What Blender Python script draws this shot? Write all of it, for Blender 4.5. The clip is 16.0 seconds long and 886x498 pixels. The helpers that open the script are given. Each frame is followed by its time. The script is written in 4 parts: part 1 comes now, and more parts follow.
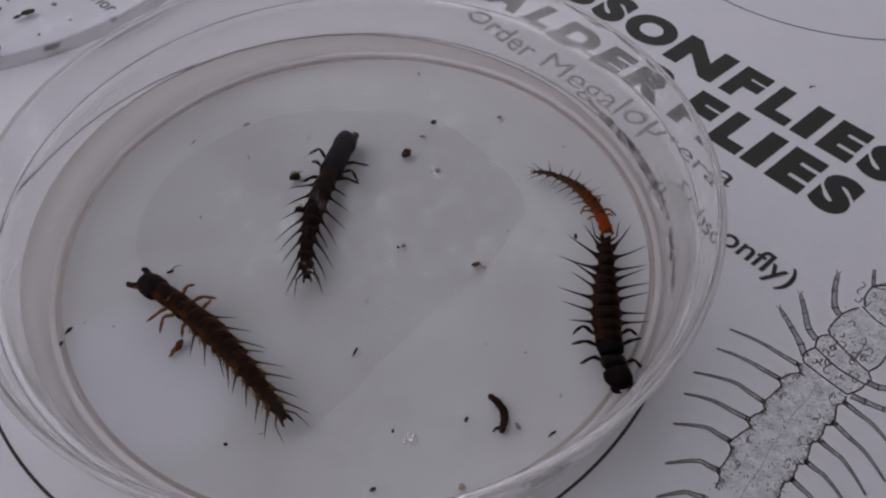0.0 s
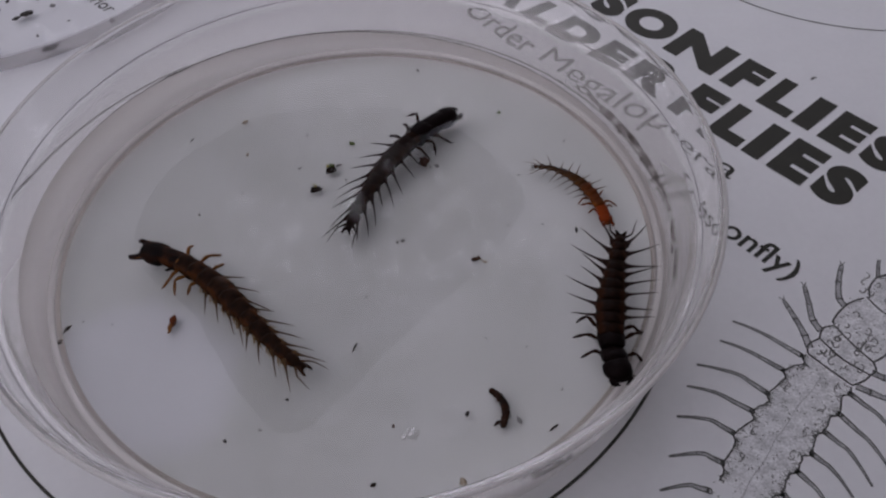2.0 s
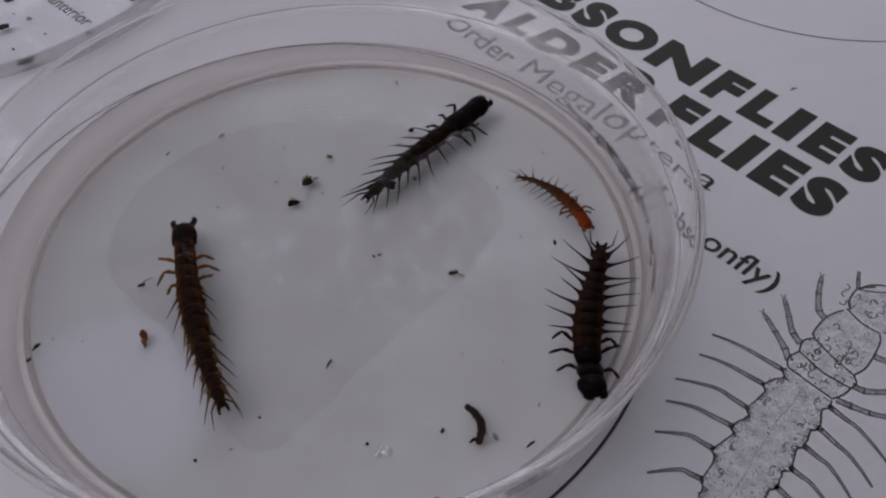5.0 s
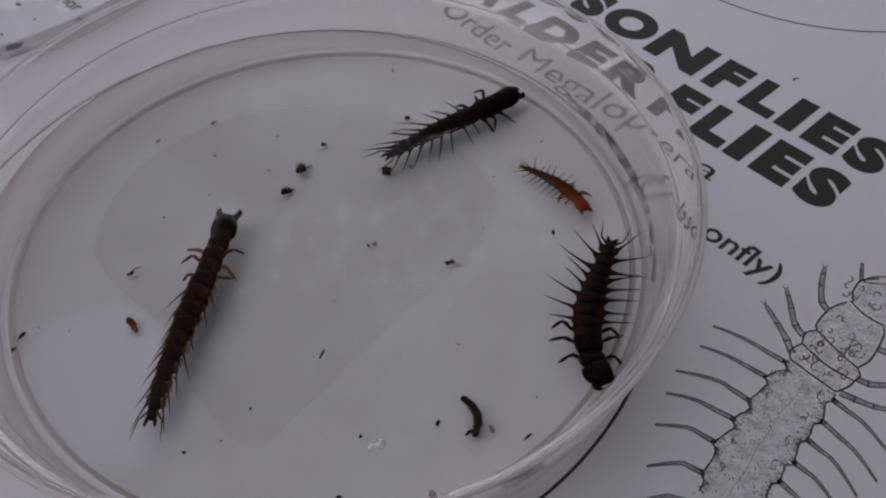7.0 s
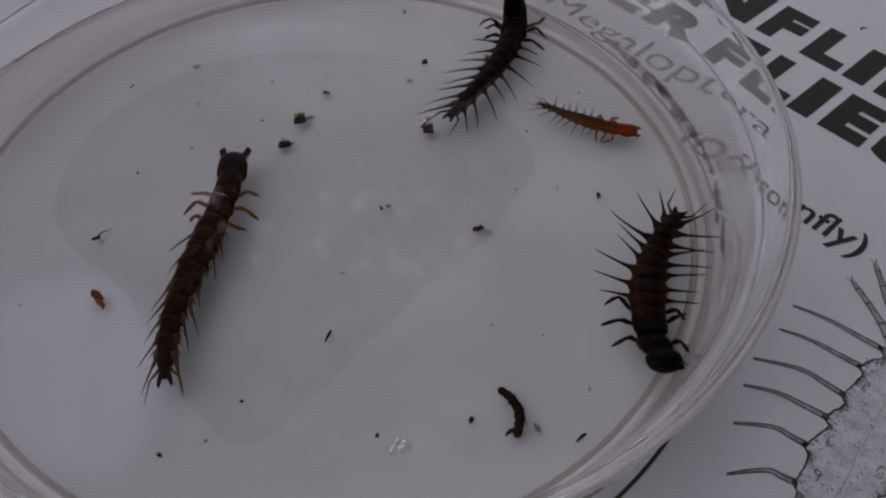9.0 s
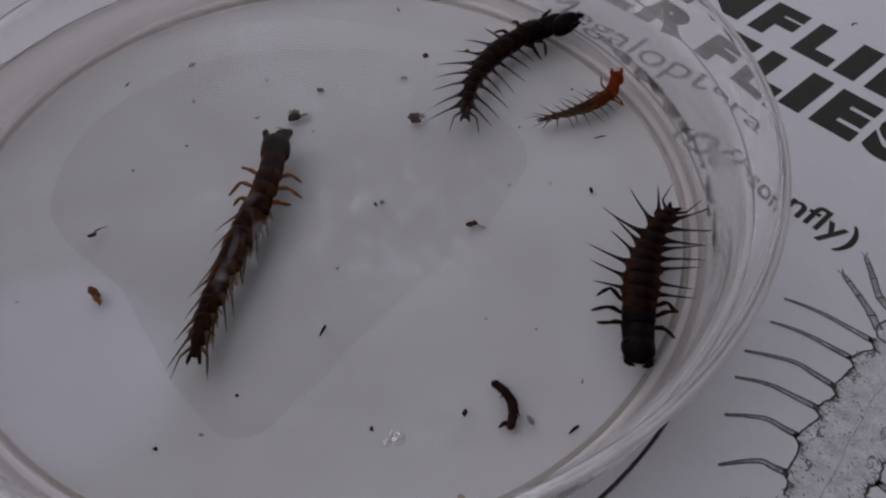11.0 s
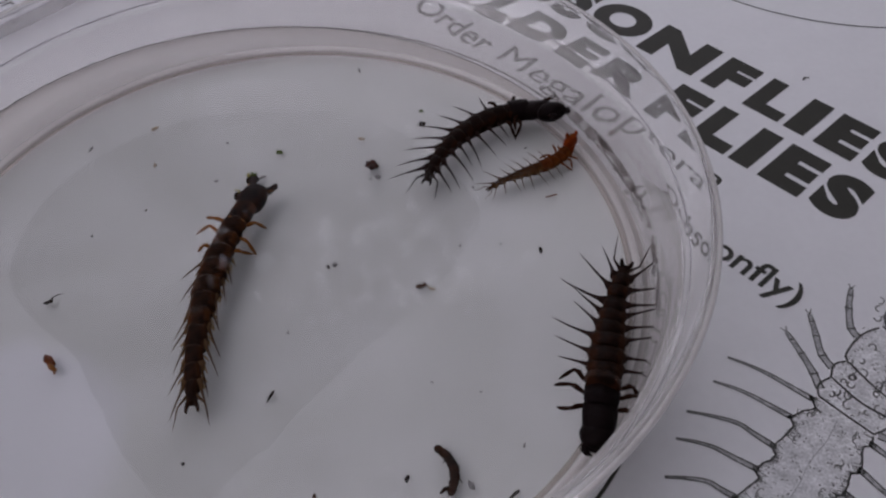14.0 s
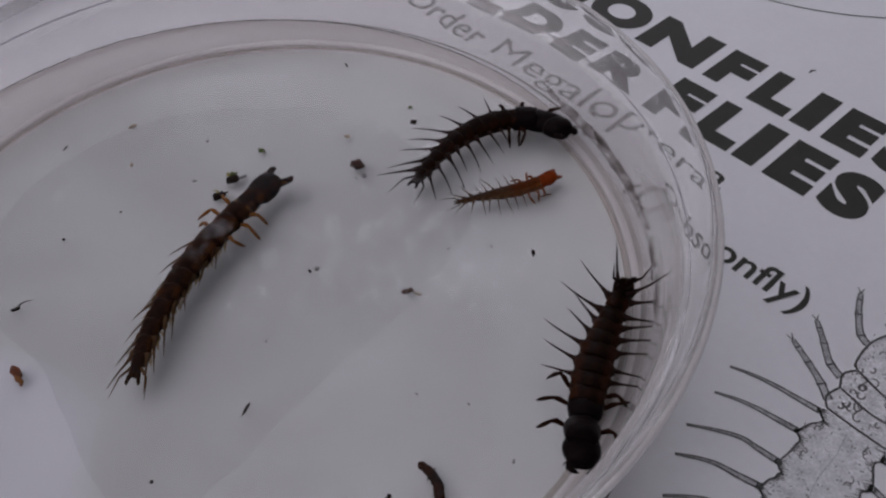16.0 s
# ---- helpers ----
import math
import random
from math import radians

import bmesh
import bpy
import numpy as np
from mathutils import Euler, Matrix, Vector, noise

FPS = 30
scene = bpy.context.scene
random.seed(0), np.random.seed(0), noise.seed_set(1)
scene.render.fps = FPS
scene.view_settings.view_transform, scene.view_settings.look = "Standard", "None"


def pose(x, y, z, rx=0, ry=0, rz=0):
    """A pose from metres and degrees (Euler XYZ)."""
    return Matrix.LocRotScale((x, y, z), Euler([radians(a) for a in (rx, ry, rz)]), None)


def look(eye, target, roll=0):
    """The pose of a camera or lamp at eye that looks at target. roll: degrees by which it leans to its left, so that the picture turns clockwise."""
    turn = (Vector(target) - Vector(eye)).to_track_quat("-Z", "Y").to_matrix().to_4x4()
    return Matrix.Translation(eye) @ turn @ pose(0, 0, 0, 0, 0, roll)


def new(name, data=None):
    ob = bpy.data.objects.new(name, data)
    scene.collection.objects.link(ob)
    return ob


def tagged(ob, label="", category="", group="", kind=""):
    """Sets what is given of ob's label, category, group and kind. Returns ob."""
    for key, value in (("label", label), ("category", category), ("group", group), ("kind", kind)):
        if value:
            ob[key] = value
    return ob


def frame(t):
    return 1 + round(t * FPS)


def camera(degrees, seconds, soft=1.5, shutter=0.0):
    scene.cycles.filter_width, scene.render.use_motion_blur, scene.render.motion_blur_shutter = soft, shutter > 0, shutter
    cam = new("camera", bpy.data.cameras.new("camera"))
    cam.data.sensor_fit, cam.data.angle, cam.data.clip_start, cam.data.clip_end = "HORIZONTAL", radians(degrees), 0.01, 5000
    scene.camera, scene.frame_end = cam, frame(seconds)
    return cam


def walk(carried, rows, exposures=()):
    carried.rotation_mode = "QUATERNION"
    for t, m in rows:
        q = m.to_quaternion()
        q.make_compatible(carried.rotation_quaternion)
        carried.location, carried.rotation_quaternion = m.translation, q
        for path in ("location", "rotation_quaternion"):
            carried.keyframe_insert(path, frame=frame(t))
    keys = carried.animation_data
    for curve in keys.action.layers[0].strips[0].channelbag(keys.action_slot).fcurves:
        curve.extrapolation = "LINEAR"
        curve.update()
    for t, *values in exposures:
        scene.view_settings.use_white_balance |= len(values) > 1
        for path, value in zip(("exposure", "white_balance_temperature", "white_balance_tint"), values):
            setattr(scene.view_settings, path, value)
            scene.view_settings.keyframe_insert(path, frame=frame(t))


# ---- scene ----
cam = camera(57.3, 16.0, soft=2.3)
PATH = [
    (0.0, 0.00000, -0.07836, 0.09232, 39.40, 0.46, -9.63),
    (0.5, -0.00008, -0.07829, 0.09179, 39.72, 0.89, -9.54),
    (1.0, -0.00138, -0.07691, 0.09260, 39.87, 0.66, -9.27),
    (1.5, -0.00141, -0.08051, 0.09051, 39.92, 1.28, -9.73),
    (2.0, 0.00064, -0.07907, 0.09082, 39.72, 1.12, -9.86),
    (2.5, 0.00119, -0.07850, 0.09203, 40.00, 1.12, -10.07),
    (3.0, 0.00198, -0.07869, 0.09164, 40.22, 1.16, -10.20),
    (3.5, 0.00156, -0.07806, 0.09087, 40.46, 1.07, -10.35),
    (4.0, 0.00287, -0.07821, 0.09032, 40.49, 1.11, -10.35),
    (6.5, 0.00322, -0.07839, 0.08904, 40.52, 0.66, -10.49),
    (7.0, 0.00314, -0.07773, 0.08740, 40.35, 0.55, -10.41),
    (7.5, 0.00141, -0.07556, 0.08389, 39.97, -0.11, -10.44),
    (8.0, 0.00086, -0.07192, 0.07915, 39.74, -0.32, -10.53),
    (8.5, 0.00076, -0.06929, 0.07498, 39.50, -0.61, -10.77),
    (9.0, -0.00048, -0.06762, 0.07228, 39.42, -0.76, -10.79),
    (11.5, 0.00019, -0.06867, 0.07246, 39.50, -0.65, -11.15),
    (12.0, 0.00094, -0.06834, 0.07290, 39.77, -0.70, -11.22),
    (12.5, 0.00275, -0.06805, 0.07403, 40.27, -0.66, -11.38),
    (13.0, 0.00469, -0.06782, 0.07476, 40.85, -0.50, -11.42),
    (13.5, 0.00560, -0.06768, 0.07627, 41.25, -0.23, -11.52),
    (14.0, 0.00628, -0.06807, 0.07619, 41.59, -0.05, -11.53),
    (14.5, 0.00678, -0.06822, 0.07566, 41.76, -0.14, -11.59),
    (15.0, 0.00811, -0.06670, 0.07462, 41.56, 0.08, -11.42),
    (15.5, 0.00889, -0.06528, 0.07370, 41.44, 0.23, -11.57),
    (16.0, 0.00909, -0.06474, 0.07310, 41.31, 0.33, -11.40),
]
EXPOSURES = [(t, e - 0.77, 6310, 14) for t, e in ((0.0, 0.0), (4.0, -0.03), (6.5, -0.12), (7.5, -0.2), (8.5, -0.3), (9.0, -0.31), (11.5, -0.1), (12.5, 0.0), (13.5, 0.08), (16.0, 0.06))]
walk(cam, [(t, pose(x, y, z, rx, ry, rz)) for t, x, y, z, rx, ry, rz in PATH], EXPOSURES)

# ---- light: bright overcast sky, soft sun high on the far left ----
world = bpy.data.worlds.new("world")
scene.world = world
world.use_nodes = True
wn, wl = world.node_tree.nodes, world.node_tree.links
sky = wn.new("ShaderNodeTexSky")
sky.sky_type, sky.sun_disc = "NISHITA", False
sky.sun_elevation, sky.sun_rotation = radians(50), radians(-82)
sky.dust_density, sky.air_density = 4.0, 1.0
coord, lit, cover = wn.new("ShaderNodeTexCoord"), wn.new("ShaderNodeVectorMath"), wn.new("ShaderNodeMix")


slant = wn.new("ShaderNodeMapping")
slant.inputs["Rotation"].default_value = (0, -0.108, 0)
wl.new(coord.outputs["Generated"], slant.inputs["Vector"])


def cloud(seed, scale, detail, rough, low, high, amount):
    """Clouds of one size: how much brighter than the plain overcast they are."""
    no, ramp = wn.new("ShaderNodeTexNoise"), wn.new("ShaderNodeMapRange")
    no.noise_dimensions = "4D"
    no.inputs["W"].default_value, no.inputs["Scale"].default_value = seed, scale
    no.inputs["Detail"].default_value, no.inputs["Roughness"].default_value = detail, rough
    ramp.inputs["From Min"].default_value, ramp.inputs["From Max"].default_value, ramp.inputs["To Max"].default_value = low, high, amount
    wl.new(slant.outputs["Vector"], no.inputs["Vector"])
    wl.new(no.outputs["Fac"], ramp.inputs["Value"])
    return ramp.outputs[0]


# thin overcast, brightest high on the left, with broad clouds, and bright gaps that keep together in loose groups
toward, glare, north, pale, bright, broad, dim, gaps, veil, total = (wn.new("ShaderNode" + k) for k in ("VectorMath", "MapRange", "VectorMath", "MapRange", "Math", "Math", "Math", "Math", "Math", "Math"))
toward.operation, dim.operation, gaps.operation = "DOT_PRODUCT", "MULTIPLY", "MULTIPLY"
toward.inputs[1].default_value = (-0.48, -0.36, 0.80)
for key, value in (("From Min", 0.45), ("From Max", 1.0), ("To Min", 0.3), ("To Max", 4.7)):
    glare.inputs[key].default_value = value
glare.interpolation_type = "SMOOTHSTEP"
broad.inputs[1].default_value = 0.8
wl.new(coord.outputs["Generated"], toward.inputs[0])
wl.new(toward.outputs["Value"], glare.inputs["Value"])
wl.new(cloud(608.3, 2.2, 2.0, 0.45, 0.425, 0.455, 2.2), broad.inputs[0])
wl.new(glare.outputs[0], dim.inputs[0])
wl.new(broad.outputs[0], dim.inputs[1])
wl.new(cloud(220.8, 4.0, 2.0, 0.5, 0.53, 0.58, 1.0), gaps.inputs[0])
wl.new(cloud(58.95, 40.0, 3.0, 0.6, 0.53, 0.66, 56.0), gaps.inputs[1])
# a paler stretch low in the north
north.operation = "DOT_PRODUCT"
north.inputs[1].default_value = (0.10, 0.90, 0.42)
for key, value in (("From Min", 0.92), ("From Max", 1.0), ("To Min", 0.0), ("To Max", 26.0)):
    pale.inputs[key].default_value = value
pale.interpolation_type = "SMOOTHSTEP"
wl.new(coord.outputs["Generated"], north.inputs[0])
wl.new(north.outputs["Value"], pale.inputs["Value"])
wl.new(pale.outputs[0], bright.inputs[0])
wl.new(dim.outputs[0], bright.inputs[1])
wl.new(bright.outputs[0], total.inputs[0])
wl.new(gaps.outputs[0], veil.inputs[0])
wl.new(cloud(31.7, 3.2, 3.0, 0.5, 0.48, 0.53, 4.0), veil.inputs[1])
wl.new(veil.outputs[0], total.inputs[1])
lit.operation = "SCALE"
lit.inputs[0].default_value = (0.995, 0.965, 1.055)
cover.data_type = "RGBA"
cover.inputs["Factor"].default_value = 0.92
wl.new(total.outputs[0], lit.inputs["Scale"])
wl.new(sky.outputs["Color"], cover.inputs[6])
wl.new(lit.outputs[0], cover.inputs[7])
wl.new(cover.outputs[2], wn["Background"].inputs["Color"])
wn["Background"].inputs["Strength"].default_value = 0.115
sun = new("sun", bpy.data.lights.new("sun", "SUN"))
sun.data.energy, sun.data.angle, sun.data.color = 0.27, radians(60), (1.0, 0.96, 0.92)
sun.matrix_world = look((-0.70, 0.10, 0.85), (0, 0, 0))

MM = 0.001


# ---- materials ----
def material(name, color, rough=0.5, vary=0.25, scale=400.0, bump=0.0, spec=0.5):
    """Principled surface with colour variation at two scales and a fine relief."""
    m = bpy.data.materials.new(name)
    m.use_nodes = True
    n, l = m.node_tree.nodes, m.node_tree.links
    b = n["Principled BSDF"]
    b.inputs["Roughness"].default_value = rough
    b.inputs["Specular IOR Level"].default_value = spec
    tc = n.new("ShaderNodeTexCoord")
    big, small = n.new("ShaderNodeTexNoise"), n.new("ShaderNodeTexNoise")
    big.inputs["Scale"].default_value, small.inputs["Scale"].default_value = scale * 0.2, scale
    big.inputs["Detail"].default_value, small.inputs["Detail"].default_value = 3, 4
    add = n.new("ShaderNodeMath")
    add.operation = "ADD"
    ramp = n.new("ShaderNodeMapRange")
    ramp.inputs["From Min"].default_value, ramp.inputs["From Max"].default_value = 0.6, 1.4
    ramp.inputs["To Min"].default_value, ramp.inputs["To Max"].default_value = 1 - vary, 1 + vary
    mul = n.new("ShaderNodeVectorMath")
    mul.operation = "SCALE"
    mul.inputs[0].default_value = color
    for t in (big, small):
        l.new(tc.outputs["Object"], t.inputs["Vector"])
    l.new(big.outputs["Fac"], add.inputs[0])
    l.new(small.outputs["Fac"], add.inputs[1])
    l.new(add.outputs[0], ramp.inputs["Value"])
    l.new(ramp.outputs[0], mul.inputs["Scale"])
    l.new(mul.outputs[0], b.inputs["Base Color"])
    if bump:
        bp = n.new("ShaderNodeBump")
        bp.inputs["Strength"].default_value, bp.inputs["Distance"].default_value = bump, 0.0002
        l.new(small.outputs["Fac"], bp.inputs["Height"])
        l.new(bp.outputs[0], b.inputs["Normal"])
    return m


def clear(name, gloss, tint, ripple=0.0, scale=60.0, rough=0.02, haze=0.0, frost=0.0, bend=0.0, ior=1.42, dirt=None, milk_color=(0.8, 0.79, 0.8), lean=0.0):
    """Clear sheet: passes light on, mirrors more at a slant, with a share of milky haze and of true refraction."""
    m = bpy.data.materials.new(name)
    m.use_nodes = True
    n, l = m.node_tree.nodes, m.node_tree.links
    out = n["Material Output"]
    n.remove(n["Principled BSDF"])
    tr, gl, mix = n.new("ShaderNodeBsdfTransparent"), n.new("ShaderNodeBsdfGlossy"), n.new("ShaderNodeMixShader")
    tr.inputs["Color"].default_value = (*tint, 1)
    gl.inputs["Roughness"].default_value = rough
    lw, power, scaled = n.new("ShaderNodeLayerWeight"), n.new("ShaderNodeMath"), n.new("ShaderNodeMapRange")
    power.operation = "POWER"
    power.inputs[1].default_value = 5.0
    scaled.inputs["To Min"].default_value, scaled.inputs["To Max"].default_value = gloss, 0.7
    lw.inputs["Blend"].default_value = 0.5
    l.new(lw.outputs["Facing"], power.inputs[0])
    l.new(power.outputs[0], scaled.inputs["Value"])
    l.new(scaled.outputs[0], mix.inputs[0])
    l.new(gl.outputs[0], mix.inputs[2])
    base = tr.outputs[0]
    if dirt:
        tc, no, ramp = n.new("ShaderNodeTexCoord"), n.new("ShaderNodeTexNoise"), n.new("ShaderNodeValToRGB")
        no.inputs["Scale"].default_value, no.inputs["Detail"].default_value = 38, 5
        ramp.color_ramp.elements[0].position, ramp.color_ramp.elements[1].position = 0.16, 0.75
        ramp.color_ramp.elements[0].color, ramp.color_ramp.elements[1].color = (*tint, 1), (*dirt, 1)
        l.new(tc.outputs["Object"], no.inputs["Vector"])
        sep, rise, fall, m1, m2 = n.new("ShaderNodeSeparateXYZ"), n.new("ShaderNodeMapRange"), n.new("ShaderNodeMapRange"), n.new("ShaderNodeMath"), n.new("ShaderNodeMath")
        tilt = n.new("ShaderNodeMath")
        tilt.operation = "MULTIPLY_ADD"
        tilt.inputs[1].default_value = lean
        l.new(sep.outputs["X"], tilt.inputs[0])
        l.new(sep.outputs["Z"], tilt.inputs[2])
        for ramp_z, z0, z1 in ((rise, 0.0016, 0.0044), (fall, 0.0056, 0.0049)):
            ramp_z.inputs["From Min"].default_value, ramp_z.inputs["From Max"].default_value = z0, z1
            l.new(tilt.outputs[0], ramp_z.inputs["Value"])
        m1.operation = m2.operation = "MULTIPLY"
        l.new(tc.outputs["Object"], sep.inputs[0])
        l.new(rise.outputs[0], m1.inputs[0])
        l.new(fall.outputs[0], m1.inputs[1])
        l.new(m1.outputs[0], m2.inputs[0])
        l.new(no.outputs["Fac"], m2.inputs[1])
        l.new(m2.outputs[0], ramp.inputs["Fac"])
        l.new(ramp.outputs["Color"], tr.inputs["Color"])
    if bend:
        refr, mx = n.new("ShaderNodeBsdfGlass"), n.new("ShaderNodeMixShader")
        refr.inputs["IOR"].default_value, refr.inputs["Roughness"].default_value = ior, 0.045
        mx.inputs[0].default_value = bend
        l.new(base, mx.inputs[1])
        l.new(refr.outputs[0], mx.inputs[2])
        base = mx.outputs[0]
    if haze:
        milk, mx = n.new("ShaderNodeBsdfTranslucent"), n.new("ShaderNodeMixShader")
        dif, both = n.new("ShaderNodeBsdfDiffuse"), n.new("ShaderNodeMixShader")
        milk.inputs["Color"].default_value = dif.inputs["Color"].default_value = (*milk_color, 1)
        l.new(milk.outputs[0], both.inputs[1])
        l.new(dif.outputs[0], both.inputs[2])
        mx.inputs[0].default_value = haze
        if frost:
            pos, part_z, up = n.new("ShaderNodeTexCoord"), n.new("ShaderNodeSeparateXYZ"), n.new("ShaderNodeMapRange")
            up.inputs["From Min"].default_value, up.inputs["From Max"].default_value = 0.0098, 0.0115
            up.inputs["To Min"].default_value, up.inputs["To Max"].default_value = haze, frost
            l.new(pos.outputs["Object"], part_z.inputs[0])
            l.new(part_z.outputs["Z"], up.inputs["Value"])
            l.new(up.outputs[0], mx.inputs[0])
        l.new(base, mx.inputs[1])
        l.new(both.outputs[0], mx.inputs[2])
        base = mx.outputs[0]
    l.new(base, mix.inputs[1])
    l.new(mix.outputs[0], out.inputs["Surface"])
    if ripple:
        tc, no, bp = n.new("ShaderNodeTexCoord"), n.new("ShaderNodeTexNoise"), n.new("ShaderNodeBump")
        no.inputs["Scale"].default_value, no.inputs["Detail"].default_value = scale, 2
        bp.inputs["Strength"].default_value, bp.inputs["Distance"].default_value = ripple, 0.001
        l.new(tc.outputs["Object"], no.inputs["Vector"])
        l.new(no.outputs["Fac"], bp.inputs["Height"])
        l.new(bp.outputs[0], gl.inputs["Normal"])
    return m


PAPER = material("white_paper", (0.78, 0.78, 0.80), 0.75, 0.025, 900, 0.05, 0.2)
INK = material("black_ink", (0.034, 0.033, 0.026), 0.6, 0.12, 1500, 0.0, 0.3)
DRAWN = material("drawn_ink", (0.125, 0.125, 0.12), 0.6, 0.3, 2500, 0.0, 0.2)
THIN_INK = material("grey_ink", (0.06, 0.058, 0.055), 0.6, 0.3, 2500, 0.0, 0.2)
WOOD = material("table_board", (0.28, 0.2, 0.13), 0.6, 0.3, 60, 0.2)
SOIL = material("grassy_ground", (0.07, 0.09, 0.04), 0.9, 0.4, 3, 0.3)
PLASTIC = clear("clear_plastic", 0.03, (0.96, 0.955, 0.96), 0.0, 60, 0.06, 0.29, 0.12, 1.0, milk_color=(0.82, 0.785, 0.77))
STEP = clear("plastic_edge", 0.05, (0.62, 0.61, 0.63), 0.0, 60, 0.1, 0.05)
# grime film; its milky share also stands in for refraction below the waterline
GRIME = clear("grime", 0.008, (0.90, 0.88, 0.865), 0.0, 60, 0.3, 0.42, dirt=(0.50, 0.45, 0.42), milk_color=(0.72, 0.69, 0.67), lean=0.054)
MENISCUS = clear("dark_water_edge", 0.01, (0.20, 0.18, 0.17), 0.0, 60, 0.3)
TAN_EDGE = clear("tan_edge_film", 0.008, (0.93, 0.90, 0.875), 0.0, 60, 0.3, 0.12, milk_color=(0.5, 0.42, 0.36))
MURK = clear("murky_film", 0.008, (0.7, 0.68, 0.67), 0.0, 60, 0.3, 0.2, dirt=(0.3, 0.28, 0.27))
CLEAN = clear("thin_clear_plastic", 0.02, (0.93, 0.925, 0.93), 0.0, 60, 0.1, 0.06)
MILKY = clear("milky_plastic", 0.08, (0.97, 0.97, 0.97), 0.0, 60, 0.2, 0.72, milk_color=(0.86, 0.84, 0.83))
SHEET = clear("clear_plastic_sheet", 0.01, (0.98, 0.98, 0.98))


def silty(m, low, high, scale, start=0.48, end=0.76):
    """Give a clear sheet a faint cloudy tint with fine specks."""
    n, l = m.node_tree.nodes, m.node_tree.links
    tr = next(k for k in n if k.type == "BSDF_TRANSPARENT")
    tc, big, fine, mix, ramp = (n.new("ShaderNode" + k) for k in ("TexCoord", "TexNoise", "TexNoise", "Math", "ValToRGB"))
    big.inputs["Scale"].default_value, big.inputs["Detail"].default_value, big.inputs["Distortion"].default_value = scale, 6, 1.2
    fine.inputs["Scale"].default_value, fine.inputs["Detail"].default_value = scale * 14, 3
    mix.operation = "MULTIPLY_ADD"
    mix.inputs[1].default_value = 0.25
    ramp.color_ramp.elements[0].position, ramp.color_ramp.elements[1].position = start, end
    ramp.color_ramp.elements[0].color, ramp.color_ramp.elements[1].color = (*low, 1), (*high, 1)
    for k in (big, fine):
        l.new(tc.outputs["Object"], k.inputs["Vector"])
    l.new(fine.outputs["Fac"], mix.inputs[0])
    l.new(big.outputs["Fac"], mix.inputs[2])
    l.new(mix.outputs[0], ramp.inputs["Fac"])
    l.new(ramp.outputs["Color"], tr.inputs["Color"])


# cloudy floor tint, partly standing in for mottled reflections on the water
silty(SHEET, (0.96, 0.96, 0.965), (0.99, 0.99, 0.995), 48)
DAMP = clear("damp_film", 0.0, (0.96, 0.96, 0.94))
silty(DAMP, (0.915, 0.917, 0.887), (0.96, 0.962, 0.938), 60)


def dry_patch(m, x, y, near, far):
    """Leave a soft-edged round patch of a film bare."""
    n, l = m.node_tree.nodes, m.node_tree.links
    tr = next(k for k in n if k.type == "BSDF_TRANSPARENT")
    wet = tr.inputs["Color"].links[0].from_socket
    tc, off, no, add, ramp, mix = (n.new("ShaderNode" + k) for k in ("TexCoord", "VectorMath", "TexNoise", "Math", "MapRange", "Mix"))
    off.operation, add.operation = "DISTANCE", "MULTIPLY_ADD"
    off.inputs[1].default_value = (x * MM, y * MM, 0.2 * MM)
    no.inputs["Scale"].default_value, no.inputs["Detail"].default_value = 90, 3
    add.inputs[1].default_value = 0.012
    ramp.inputs["From Min"].default_value, ramp.inputs["From Max"].default_value = near * MM + 0.006, far * MM + 0.006
    ramp.interpolation_type = "SMOOTHSTEP"
    mix.data_type = "RGBA"
    mix.inputs[6].default_value = (0.995, 0.995, 0.998, 1)
    for node in (off, no):
        l.new(tc.outputs["Object"], node.inputs[0])
    l.new(no.outputs["Fac"], add.inputs[0])
    l.new(off.outputs["Value"], add.inputs[2])
    l.new(add.outputs[0], ramp.inputs["Value"])
    l.new(ramp.outputs[0], mix.inputs["Factor"])
    l.new(wet, mix.inputs[7])
    l.new(mix.outputs[2], tr.inputs["Color"])


# the dry patch's paler tone also holds part of a sky reflection
dry_patch(DAMP, -32.0, -19.0, 10.5, 15.5)
WETTER = clear("wet_film", 0.0, (0.948, 0.948, 0.946))
SMEAR = clear("silt_smear", 0.005, (0.6, 0.57, 0.56), 0.0, 60, 0.4)
silty(SMEAR, (0.42, 0.39, 0.37), (0.98, 0.97, 0.97), 420, 0.56, 0.86)
WATER = clear("still_water", 0.02, (0.985, 0.985, 0.985), 0.02, 45, 0.004)
GLINT = clear("shiny_bubble_film", 0.3, (0.97, 0.97, 0.97))
FILM = clear("bubble_film", 0.035, (0.99, 0.99, 0.99))
BLACK = material("black_brown_cuticle", (0.006, 0.0036, 0.0036), 0.36, 0.45, 1800, 0.4, spec=0.025)
DARK = material("dark_brown_cuticle", (0.016, 0.0055, 0.0026), 0.42, 0.5, 1800, 0.5, spec=0.03)
RUST = material("rusty_cuticle", (0.16, 0.046, 0.009), 0.42, 0.4, 2000, 0.4, spec=0.03)
ORANGE = material("orange_cuticle", (0.19, 0.031, 0.005), 0.4, 0.3, 2000, 0.3, spec=0.03)
AMBER = material("amber_leg", (0.2, 0.08, 0.02), 0.45, 0.35, 2500, 0.2, spec=0.03)
HAIR = material("dark_filament", (0.022, 0.012, 0.010), 0.5, 0.3, 2500, 0.0, spec=0.03)
PALE_HAIR = material("brown_filament", (0.095, 0.053, 0.025), 0.5, 0.3, 2500, 0.0, spec=0.03)
GILL = material("straw_gill", (0.30, 0.20, 0.09), 0.5, 0.4, 2500, 0.2, spec=0.03)


